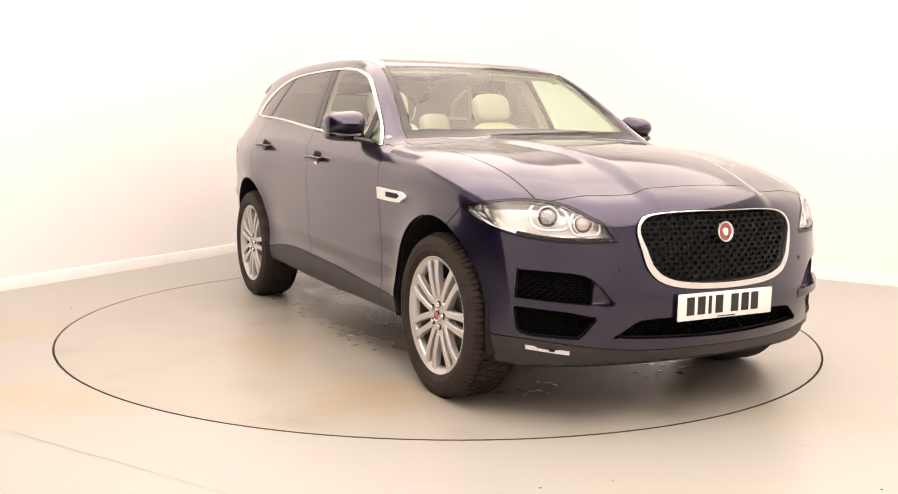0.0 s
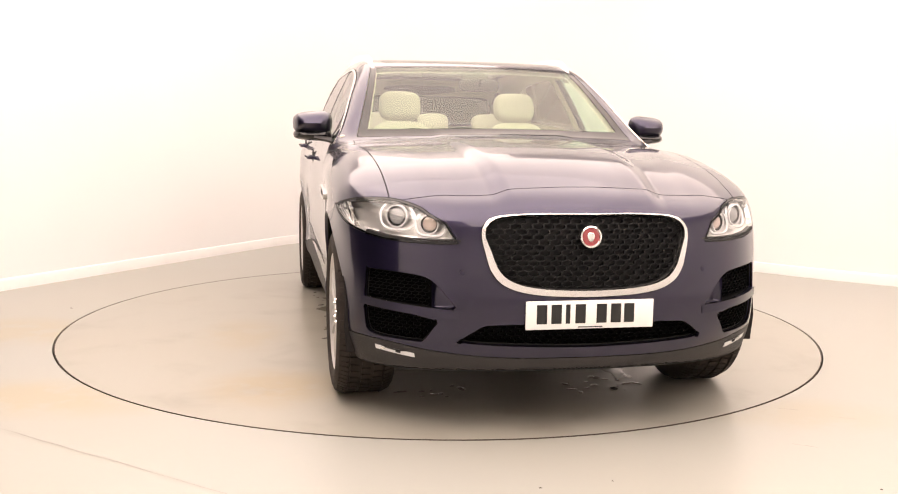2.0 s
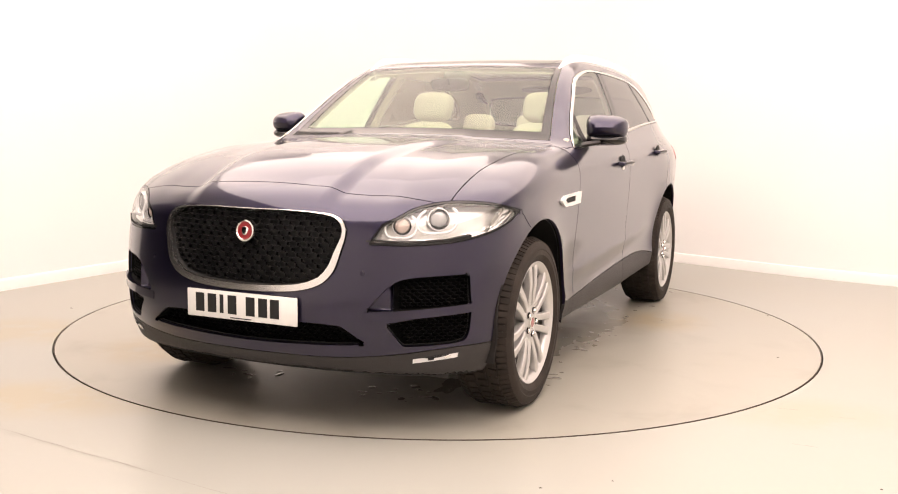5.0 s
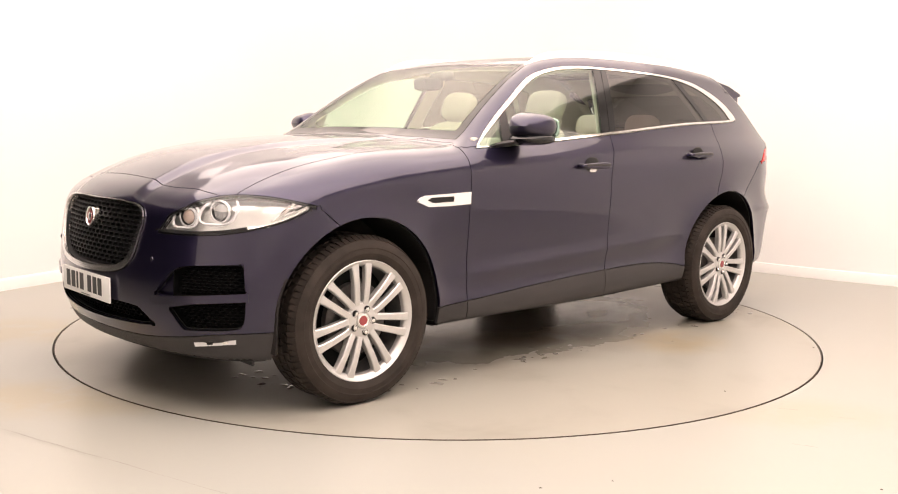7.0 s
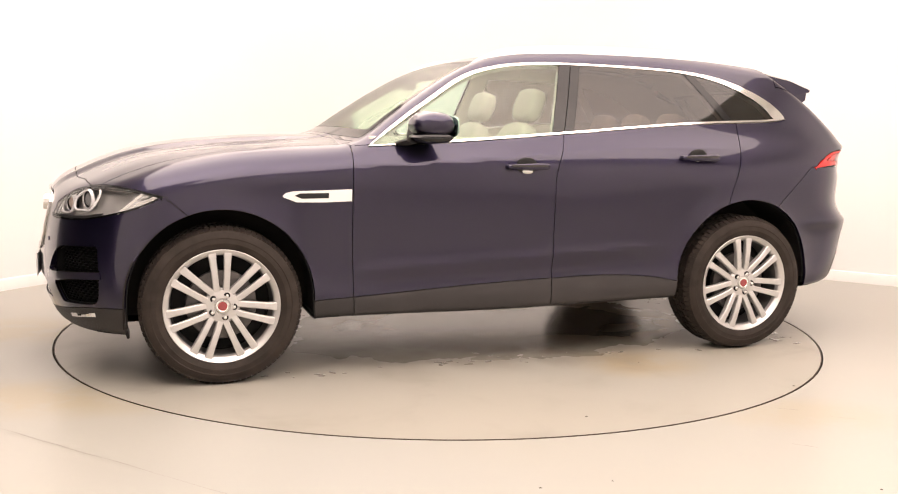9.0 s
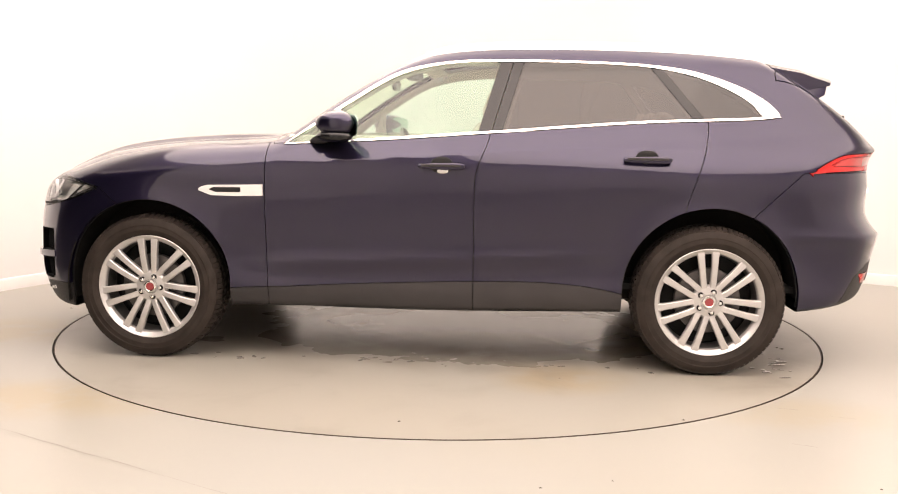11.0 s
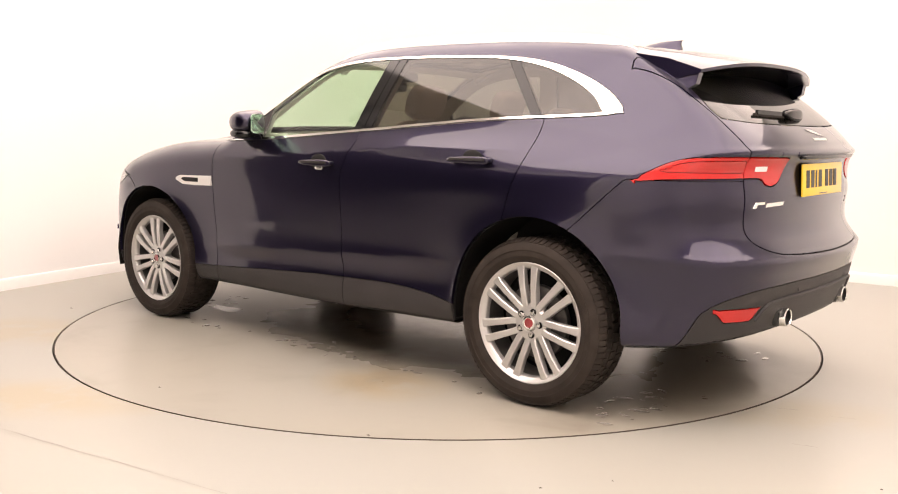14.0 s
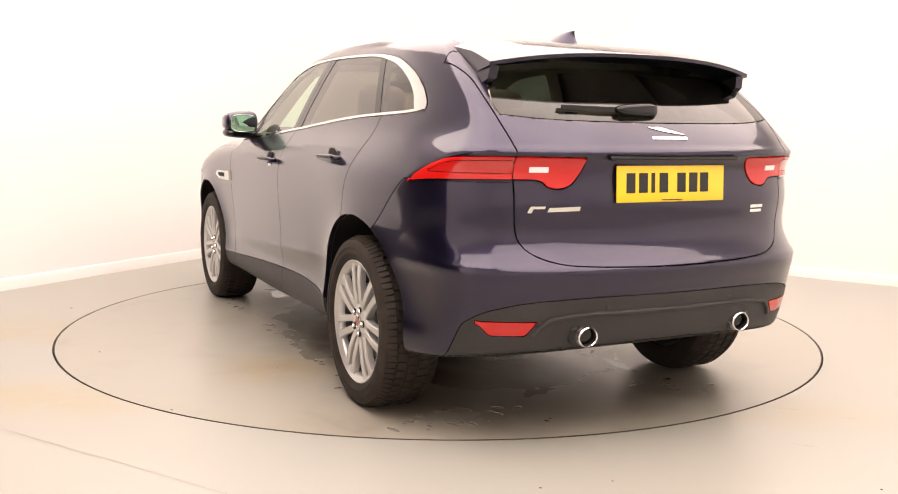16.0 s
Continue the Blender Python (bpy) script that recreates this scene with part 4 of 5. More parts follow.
    # cabin lining: the shell's inner face, left open at every pane
    inner = ~np.isin(label, ["windscreen", "glass_roof", "front_pane", "rear_pane", "quarter_pane", "rear_window", "none", "headlight", "grille_hole", "lower_hole", "intake_hole_a", "intake_hole_b"]) & (z > 1.12) & (x < -0.55)
    f = tri[inner]
    ids, inv = np.unique(f, return_inverse=True)
    q = p[ids]
    mesh_object("headlining", q - body_normal(q) * 0.035, inv.reshape(-1, 3)[:, ::-1], HEADLINER, car, "cream cloth headlining", True)
    low = ~np.isin(label, ["none", "grille_hole", "lower_hole", "intake_hole_a", "intake_hole_b", "headlight", "windscreen", "glass_roof", "front_pane", "rear_pane", "quarter_pane", "rear_window"]) & ~inner
    f = tri[low]
    ids, inv = np.unique(f, return_inverse=True)
    q = p[ids]
    mesh_object("inner_panel", q - body_normal(q) * 0.024, inv.reshape(-1, 3)[:, ::-1], DARK, car, "dark inner panels", True)
    return made, dict(bumper=bumper, gate=gate, frame=frame_ob, heads=heads, tails=tails, rs=rs, fd=fd, rd=rd, rb=rb)


# ---- wheels ----
def build_wheel(car):
    """One wheel, its outer face towards +y, turning about the y axis."""
    wheel = new("wheel")
    wheel.parent = car
    R, r = 0.376, 0.266
    prof = [(r - 0.006, -0.115), (r + 0.012, -0.124), (0.31, -0.132), (0.345, -0.130), (0.360, -0.118), (0.368, -0.095), (R - 0.006, -0.06), (R - 0.006, 0.0), (R - 0.006, 0.06), (0.368, 0.095),
            (0.360, 0.116), (0.345, 0.126), (0.325, 0.130), (0.322, 0.128), (0.300, 0.1285), (0.297, 0.1265), (0.280, 0.122), (r + 0.004, 0.112), (r - 0.006, 0.104)]
    tyre = part("tyre", lathe(prof, 72), RUBBER, wheel, "black rubber tyre")
    # tread blocks on the shoulders and crown
    bm = bmesh.new()
    for row, (yy, half, n, lean) in enumerate(((-0.098, 0.021, 84, 0.0), (-0.052, 0.019, 56, 0.12), (0.0, 0.020, 56, 0.0), (0.052, 0.019, 56, -0.12), (0.098, 0.021, 84, 0.0))):
        rr = R - 0.0045 if abs(yy) < 0.08 else R - 0.0100
        for k in range(n):
            a = 2 * math.pi * (k + 0.5 * (row % 2)) / n
            m = Matrix.Rotation(-a, 4, "Y") @ Matrix.Translation((rr, yy, 0)) @ Matrix.Rotation(lean, 4, "X")
            if abs(yy) > 0.08:
                m = m @ Matrix.Rotation(0.42 if yy > 0 else -0.42, 4, "Z")
            box((0.009, half * 2, 0.030 if n < 60 else 0.0215), turn=m, bm=bm)
    part("tread", bm, RUBBER, tyre, smooth=False)
    # rim barrel and lip
    rim = part("rim", lathe([(r - 0.026, 0.070), (r - 0.024, 0.094), (r - 0.019, 0.103), (r - 0.012, 0.107), (r - 0.006, 0.113), (r + 0.002, 0.118), (r + 0.005, 0.116), (r + 0.002, 0.104), (r - 0.010, 0.080), (r - 0.026, 0.070)], 72),
               ALLOY, wheel, "silver alloy rim with seven twin spokes")
    part("rim_barrel", lathe([(r - 0.004, -0.10), (r - 0.02, -0.09), (r - 0.034, 0.0), (r - 0.026, 0.075), (r - 0.004, 0.075)], 72), BARREL, rim, "inner rim barrel, its shade put into a grey colour")
    # seven pairs of spokes
    for k in range(7):
        a0 = 2 * math.pi * k / 7 + math.pi / 2
        for sgn in (-1, 1):
            bm = bmesh.new()
            rings = []
            for rad, off, half, yy, thick in ((0.060, 0.020, 0.0160, 0.098, 0.035), (0.10, 0.0245, 0.0148, 0.106, 0.034), (0.17, 0.0300, 0.0152, 0.112, 0.030), (0.225, 0.0345, 0.0170, 0.111, 0.028), (0.256, 0.0375, 0.0215, 0.108, 0.022)):
                c, s = math.cos(a0), math.sin(a0)
                ring = []
                for u, w in ((-half, -thick), (-half, -0.004), (-half + 0.004, 0), (half - 0.004, 0), (half, -0.004), (half, -thick)):
                    d = sgn * off + u
                    ring.append(bm.verts.new((rad * c - d * s, yy + w, rad * s + d * c)))
                rings.append(ring)
            for A, B in zip(rings, rings[1:]):
                for j in range(6):
                    bm.faces.new((A[j], A[(j + 1) % 6], B[(j + 1) % 6], B[j]))
            bm.faces.new(rings[0]), bm.faces.new(rings[-1])
            part("spoke", bm, ALLOY, rim)
    hub = part("hub", lathe([(0.0, 0.100), (0.030, 0.102), (0.034, 0.098), (0.040, 0.104), (0.074, 0.100), (0.084, 0.088), (0.084, 0.05)], 40), ALLOY, wheel, "silver wheel hub")
    part("centre_cap", lathe([(0.0, 0.110), (0.021, 0.109), (0.0215, 0.100)], 28), BADGE_RED, hub, "red centre cap")
    part("cap_ring", lathe([(0.0205, 0.108), (0.025, 0.1105), (0.031, 0.1085), (0.031, 0.099)], 28), CHROME, hub)
    for k in range(5):
        a = 2 * math.pi * k / 5 + 0.75
        m = Matrix.Translation((0.054 * math.cos(a), 0, 0.054 * math.sin(a)))
        part("nut_well", lathe([(0.0, 0.1025), (0.0155, 0.1025), (0.0155, 0.106)], 14, m=m), DARK, hub)
        part("wheel_nut", lathe([(0.0, 0.115), (0.0085, 0.114), (0.0105, 0.109), (0.0105, 0.10)], 6, m=m), CHROME, hub)
    brake = part("brake_disc", lathe([(0.07, 0.052), (0.163, 0.052), (0.165, 0.048), (0.165, 0.022), (0.06, 0.022)], 48), STEEL, wheel, "worn steel brake disc")
    part("disc_hat", lathe([(0.0, 0.07), (0.068, 0.07), (0.075, 0.05)], 32), DARK, brake)
    part("wheel_inside", lathe([(0.0, -0.06), (r - 0.03, -0.06), (r - 0.028, 0.0)], 40), DARK, wheel, "dark inner wheel")
    return wheel


def build_wheels(car):
    spots = [("front", 0.0, 1, 0.03), ("front", 0.0, -1, 0.2), ("rear", REAR_AXLE, 1, 0.06), ("rear", REAR_AXLE, -1, 0.3)]
    first = build_wheel(car)
    for i, (which, x, sgn, spin) in enumerate(spots):
        y = 0.822 if which == "front" else 0.840
        m = pose(x, sgn * y, 0.374, 0, 0, 0 if sgn > 0 else 180) @ Matrix.Rotation(spin, 4, "Y")
        if i == 0:
            first.matrix_basis = m
        else:
            copy_thing(first, m)
    # wheel-house liners
    for cx, cz, rr in (FRONT_ARCH, REAR_ARCH):
        for sgn in (1, -1):
            bm = bmesh.new()
            rings = []
            for yy in (1.2, 0.93, 0.60, 0.52):
                k = 0.004 if yy > 0.955 else 0.012 if yy > 0.55 else -0.30
                ring = []
                for j in range(25):
                    a = math.pi * j / 24
                    q = rr + k if yy > 0.55 else rr * 0.3
                    ring.append(bm.verts.new((cx + q * math.cos(a), sgn * min(yy, float(half_width(np.array(cx + q * math.cos(a)), np.array(cz + q * math.sin(a)))) - 0.007), cz + q * math.sin(a))))
                ring.insert(0, bm.verts.new((cx + rr + k, ring[0].co.y - sgn * 0.01, 0.285 if cx == 0 else 0.315)))
                ring.append(bm.verts.new((cx - rr - k, ring[-1].co.y - sgn * 0.01, 0.29 if cx == 0 else 0.385)))
                rings.append(ring)
            for A, B in zip(rings, rings[1:]):
                for j in range(len(A) - 1):
                    bm.faces.new((A[j], A[j + 1], B[j + 1], B[j]))
            part("arch_liner", bm, LINER, car, "dark wheel arch liner")


def table(us, vs, lo, hi, place):
    """The skin's place over a grid of two coordinates, to be read by blending four neighbours."""
    U, V = np.meshgrid(us, vs, indexing="ij")
    a, b = np.full(U.shape, lo), np.full(U.shape, hi)
    for _ in range(24):
        m = (a + b) / 2
        inside = body_field(*place(U, V, m)) < 0
        a, b = np.where(inside, m, a), np.where(inside, b, m)

    def at(u, v):
        i = min(max((u - us[0]) / (us[1] - us[0]), 0), len(us) - 1.001)
        j = min(max((v - vs[0]) / (vs[1] - vs[0]), 0), len(vs) - 1.001)
        p, q = int(i), int(j)
        f, g = i - p, j - q
        return float((a[p, q] * (1 - f) + a[p + 1, q] * f) * (1 - g) + (a[p, q + 1] * (1 - f) + a[p + 1, q + 1] * f) * g)
    return at


side_table = table(np.arange(-3.7, 0.7, 0.02), np.arange(0.26, 1.6, 0.02), 0.3, 1.2, lambda u, v, m: (u, m, v))
front_table = table(np.arange(0, 0.95, 0.01), np.arange(0.26, 1.0, 0.01), -0.4, 1.2, lambda u, v, m: (m, u, v))
rear_table = table(np.arange(0, 0.95, 0.01), np.arange(0.36, 1.5, 0.01), -2.0, -4.2, lambda u, v, m: (m, u, v))


def skin_y(x, z, lift=0.0):
    """The half breadth of the body at a place in the side view."""
    return side_table(x, z) + lift


def skin_x(y, z, front=True, lift=0.0):
    """Where the front or the rear face lies at a place in the front view."""
    return front_table(abs(y), z) + lift if front else rear_table(abs(y), z) - lift


def skin_z(x, y, lift=0.0):
    lo, hi = 0.6, 1.9
    for _ in range(24):
        m = (lo + hi) / 2
        lo, hi = (m, hi) if body_field(np.array(x), np.array(y), np.array(m)) < 0 else (lo, m)
    return lo + lift


def blob(size, at, power=3.0, nu=28, nv=14, shape=None, bm=None):
    """A rounded block: a superellipsoid, reshaped by shape(u in -1..1 each)."""
    bm = bm or bmesh.new()

    def pw(c):
        return math.copysign(abs(c) ** (2 / power), c)
    rows = []
    for j in range(nv + 1):
        b = -math.pi / 2 + math.pi * j / nv
        row = []
        for i in range(nu):
            a = 2 * math.pi * i / nu
            u = Vector((pw(math.cos(a)) * pw(math.cos(b)), pw(math.sin(a)) * pw(math.cos(b)), pw(math.sin(b))))
            if shape:
                u = Vector(shape(u))
            row.append(bm.verts.new((at[0] + u.x * size[0] / 2, at[1] + u.y * size[1] / 2, at[2] + u.z * size[2] / 2)))
        rows.append(row)
    for A, B in zip(rows, rows[1:]):
        for i in range(nu):
            bm.faces.new((A[i], A[(i + 1) % nu], B[(i + 1) % nu], B[i]))
    bmesh.ops.remove_doubles(bm, verts=bm.verts, dist=1e-5)
    return bm


def patch(pts, place, depth):
    """A flat outline laid on the body by place(u, v, lift), with an edge of that depth."""
    bm = bmesh.new()
    hi = [bm.verts.new(place(u, v, depth)) for u, v in pts]
    lo = [bm.verts.new(place(u, v, -0.004)) for u, v in pts]
    n = len(pts)
    bm.faces.new(hi)
    for k in range(n):
        bm.faces.new((hi[k], hi[(k + 1) % n], lo[(k + 1) % n], lo[k]))
    return bm


def on_side(sgn):
    return lambda x, z, lift: (x, sgn * skin_y(x, z, lift), z)


def on_front(y, z, lift):
    return (skin_x(y, z, True, lift), y, z)


def on_rear(y, z, lift):
    return (skin_x(y, z, False, lift), y, z)


def honeycomb(inside, cw, ch, depth, wire, span, place, margin=0.004):
    """A lattice of six-sided cells over an outline."""
    bm = bmesh.new()
    rows = int((span[3] - span[2]) / (ch * 0.75)) + 1
    cols = int((span[1] - span[0]) / cw) + 1
    cz = [span[2] + r * ch * 0.75 for r in range(rows)]
    for r in range(rows):
        for c in range(cols):
            y, z = span[0] + (c + 0.5 * (r % 2)) * cw, cz[r]
            if inside(np.array([abs(y)]), np.array([z]))[0] > -margin:
                continue
            ring = []
            for k in range(6):
                a = math.pi / 6 + k * math.pi / 3
                dy, dz = math.cos(a) * cw / 1.732, math.sin(a) * ch / 2
                ring.append((dy, dz))
            f = 1 - wire * 2 / cw
            o = [bm.verts.new(place(y + a, z + b, -depth)) for a, b in ring]
            i0 = [bm.verts.new(place(y + a * f, z + b * f, -depth)) for a, b in ring]
            i1 = [bm.verts.new(place(y + a * f, z + b * f, -depth - 0.014)) for a, b in ring]
            for k in range(6):
                j = (k + 1) % 6
                bm.faces.new((o[k], o[j], i0[j], i0[k]))
                bm.faces.new((i0[k], i0[j], i1[j], i1[k]))
    return bm


def plate(name, mat, parent, text, centre, tilt, facing, tall=0.113):
    """A number plate with dark bars for its characters. facing: 1 to the front, -1 to the rear."""
    bm = box((0.008, 0.525, tall), bevel=0.0035)
    ob = part(name, bm, mat, parent, text)
    ob.matrix_basis = Matrix.Translation(centre) @ Matrix.Rotation(tilt, 4, "Y")
    for y in (-0.198, -0.139, -0.092, -0.041, 0.046, 0.105, 0.160):
        w = 0.018 if abs(y + 0.092) < 0.01 else 0.042
        part("character_bar", box((0.002, w, 0.076), (facing * 0.0045, facing * y, 0.004), 0.0008), INK, ob, smooth=False)
    part("maker_bar", box((0.002, 0.10, 0.004), (facing * 0.0045, 0, 0.008 - tall / 2)), INK, ob, smooth=False)
    return ob


def build_mirror(sgn, door):
    def shape(u):
        k = 1 - 0.28 * max(0, u.x)
        return (u.x * (1 - 0.18 * abs(u.z)) - 0.42 * max(0, -u.x) * (u.y * sgn) - 0.05 * u.y * sgn, u.y * k, u.z * k * (1 - 0.14 * (u.y * sgn)))
    at = (-0.985, sgn * 0.980, 1.234)
    cap = part("mirror_cap", blob((0.185, 0.215, 0.132), at, 3.4, shape=shape), PAINT, door, "navy door mirror housing")
    part("mirror_base", blob((0.18, 0.21, 0.066), (at[0], at[1], 1.172), 3.2, shape=shape), GLOSS_BLACK, cap, "gloss black mirror base")
    part("mirror_glass", blob((0.012, 0.172, 0.108), (-1.068, at[1] - sgn * 0.004, 1.226), 4, shape=lambda u: (u.x - 8.0 * u.y * sgn, u.y, u.z)), MIRROR, cap, "mirror glass")
    part("mirror_arm", sweep([(-0.89, sgn * 0.84, 1.132), (-0.90, sgn * 0.90, 1.146), (-0.925, sgn * 0.96, 1.158)], [(0.055 * math.cos(a), 0.014 * math.sin(a)) for a in [k * math.pi / 5 for k in range(10)]]), PLASTIC, cap, "black mirror arm")


def build_handle(x, z, sgn, door):
    y = skin_y(x, z)
    # body-coloured cup, drawn dark to paint in its shade
    cup = part("handle_cup", blob((0.115, 0.012, 0.092), (x, sgn * (y + 0.000), z), 2.4), DARK, door, "recess behind the handle, its shade put into a dark colour")
    # satin blob added for the floor's reflection low in the cup
    part("cup_glint", blob((0.060, 0.012, 0.026), (x - 0.004, sgn * (y + 0.003), z - 0.025), 2.6), SATIN, door, "added bright blob for the floor's reflection in the handle recess")
    bar = part("door_handle", blob((0.236, 0.022, 0.032), (x, sgn * (y + 0.034), z), 3.2, shape=lambda u: (u.x, u.y, u.z * (1 - 0.25 * u.x))), PAINT, door, "navy door handle")
    for dx in (-0.1, 0.1):
        part("handle_foot", box((0.03, 0.036, 0.022), (x + dx, sgn * (y + 0.016), z), 0.006), PAINT, bar)
    part("handle_strip", box((0.20, 0.003, 0.012), (x, sgn * (y + 0.046), z + 0.004), 0.001), PLASTIC, bar, "dark grey strip")


def build_headlight(lens, sgn):
    for y, z, r in ((0.730, 0.869, 0.041), (0.612, 0.844, 0.036)):
        x = skin_x(y, z, True, -0.038)
        out = Vector((0.88, 0.47 * sgn, 0.03)).normalized()
        m = Matrix.Translation((x, sgn * y, z)) @ Vector((0, 1, 0)).rotation_difference(out).to_matrix().to_4x4()
        part("bezel", lathe([(r * 0.82, -0.02), (r * 0.84, 0.004), (r * 0.94, 0.006), (r * 1.0, 0.0), (r * 1.0, -0.02)], 32, m=m), DARK, lens, "dark lamp bezel")
        part("projector_ring", lathe([(r * 0.96, -0.004), (r * 0.98, 0.010), (r * 1.10, 0.010), (r * 1.14, -0.004)], 40, m=m), WHITE_LENS, lens, "bright projector ring")
        ball = [(math.sin(a) * r * 0.84, math.cos(a) * r * 0.42 - 0.006) for a in [k * math.pi / 16 for k in range(9)]]
        part("projector_lens", lathe(ball, 28, m=m), AMBER if r < 0.04 else PROJECTOR, lens, "round projector lens")
        # light guide: an open loop that dips under the projector
        path = []
        for k in range(29):
            a = radians(125 + 275 * k / 28)
            u, w = math.cos(a), math.sin(a)
            if w < 0:
                u, w = math.copysign(abs(u) ** 0.55, u), math.copysign(abs(w) ** 0.7, w)
            yy, zz = y - u * r * 1.52, z + w * r * 1.26
            path.append((skin_x(yy, zz, True, -0.024), sgn * yy, zz))
        part("light_guide", sweep(path, round_section(0.0058), up=out), WHITE_LENS, lens, "white J-shaped light guide")
    # outer indicator reflector: a slanted bright divider and three ribs behind it
    def on_lamp(x, z, depth):
        return (x, sgn * (skin_y(x, z) - depth), z)
    part("lamp_divider", sweep([on_lamp(0.450 - 0.016 * k, 0.812 + 0.0135 * k, 0.022) for k in range(8)], [(-0.010, -0.005), (0.010, -0.005), (0.010, 0.005), (-0.010, 0.005)]), CHROME, lens, "slanted bright lamp divider")
    for k in range(3):
        part("reflector_rib", sweep([on_lamp(0.395 - 0.03 * j - 0.010 * k, 0.838 + 0.022 * k + 0.006 * j, 0.026) for j in range(4 - (k == 2))], [(-0.008, -0.005), (0.008, -0.005), (0.008, 0.005), (-0.008, 0.005)]), WHITE_LENS, lens)
    part("reflector_tray", sweep([on_lamp(0.43 - 0.03 * j, 0.826 + 0.012 * j, 0.030) for j in range(6)], [(-0.014, -0.010), (0.014, -0.010), (0.014, 0.010), (-0.014, 0.010)]), SATIN, lens, "bright reflector tray")
    # lower inner sill of the lamp
    path = [(skin_x(yy, zz, True, -0.012), sgn * yy, zz) for yy, zz in ((0.50, 0.786), (0.60, 0.783), (0.70, 0.784), (0.78, 0.792), (0.84, 0.806))]
    part("lamp_sill", sweep(path, [(-0.012, -0.006), (0.012, -0.006), (0.012, 0.006), (-0.012, 0.006)]), DARK, lens, "dark lower lamp edge")


def build_spoiler(gate):
    bm = bmesh.new()
    rows = []
    n = 30
    for i in range(n + 1):
        y = -0.65 + 1.30 * i / n
        k = (abs(y) / 0.65) ** 2.6
        xa = -3.17 - 0.02 * k
        za = skin_z(xa, y, 0.004)
        xb, zb = -3.575 + 0.085 * k, 1.528 - 0.050 * k
        ring = [(xa, za - 0.03), (xa, za), ((xa + xb) / 2, (za + zb) / 2 + 0.010), (xb + 0.02, zb + 0.003), (xb, zb - 0.004), (xb + 0.004, zb - 0.018), (xb + 0.05, zb - 0.024), (-3.36, 1.462 - 0.03 * k)]
        rows.append([bm.verts.new((x, y, z)) for x, z in ring])
    for A, B in zip(rows, rows[1:]):
        for j in range(8):
            bm.faces.new((A[j], A[(j + 1) % 8], B[(j + 1) % 8], B[j]))
    bm.faces.new(rows[0]), bm.faces.new(rows[-1])
    sp = part("roof_spoiler", bm, PAINT, gate, "navy roof spoiler over the rear window", angle=50)
    for sgn in (1, -1):
        bm = bmesh.new()
        ring = [(-3.20, 1.500, 0.650), (-3.22, 1.462, 0.660), (-3.42, 1.388, 0.652), (-3.465, 1.415, 0.642), (-3.475, 1.462, 0.635), (-3.34, 1.492, 0.642)]
        a = [bm.verts.new((x, sgn * (y + 0.003), z)) for x, z, y in ring]
        b = [bm.verts.new((x, sgn * (y - 0.035), z)) for x, z, y in ring]
        bm.faces.new(a), bm.faces.new(b)
        for k in range(6):
            bm.faces.new((a[k], a[(k + 1) % 6], b[(k + 1) % 6], b[k]))
        part("spoiler_fin", bm, PAINT, sp, "spoiler side fin")


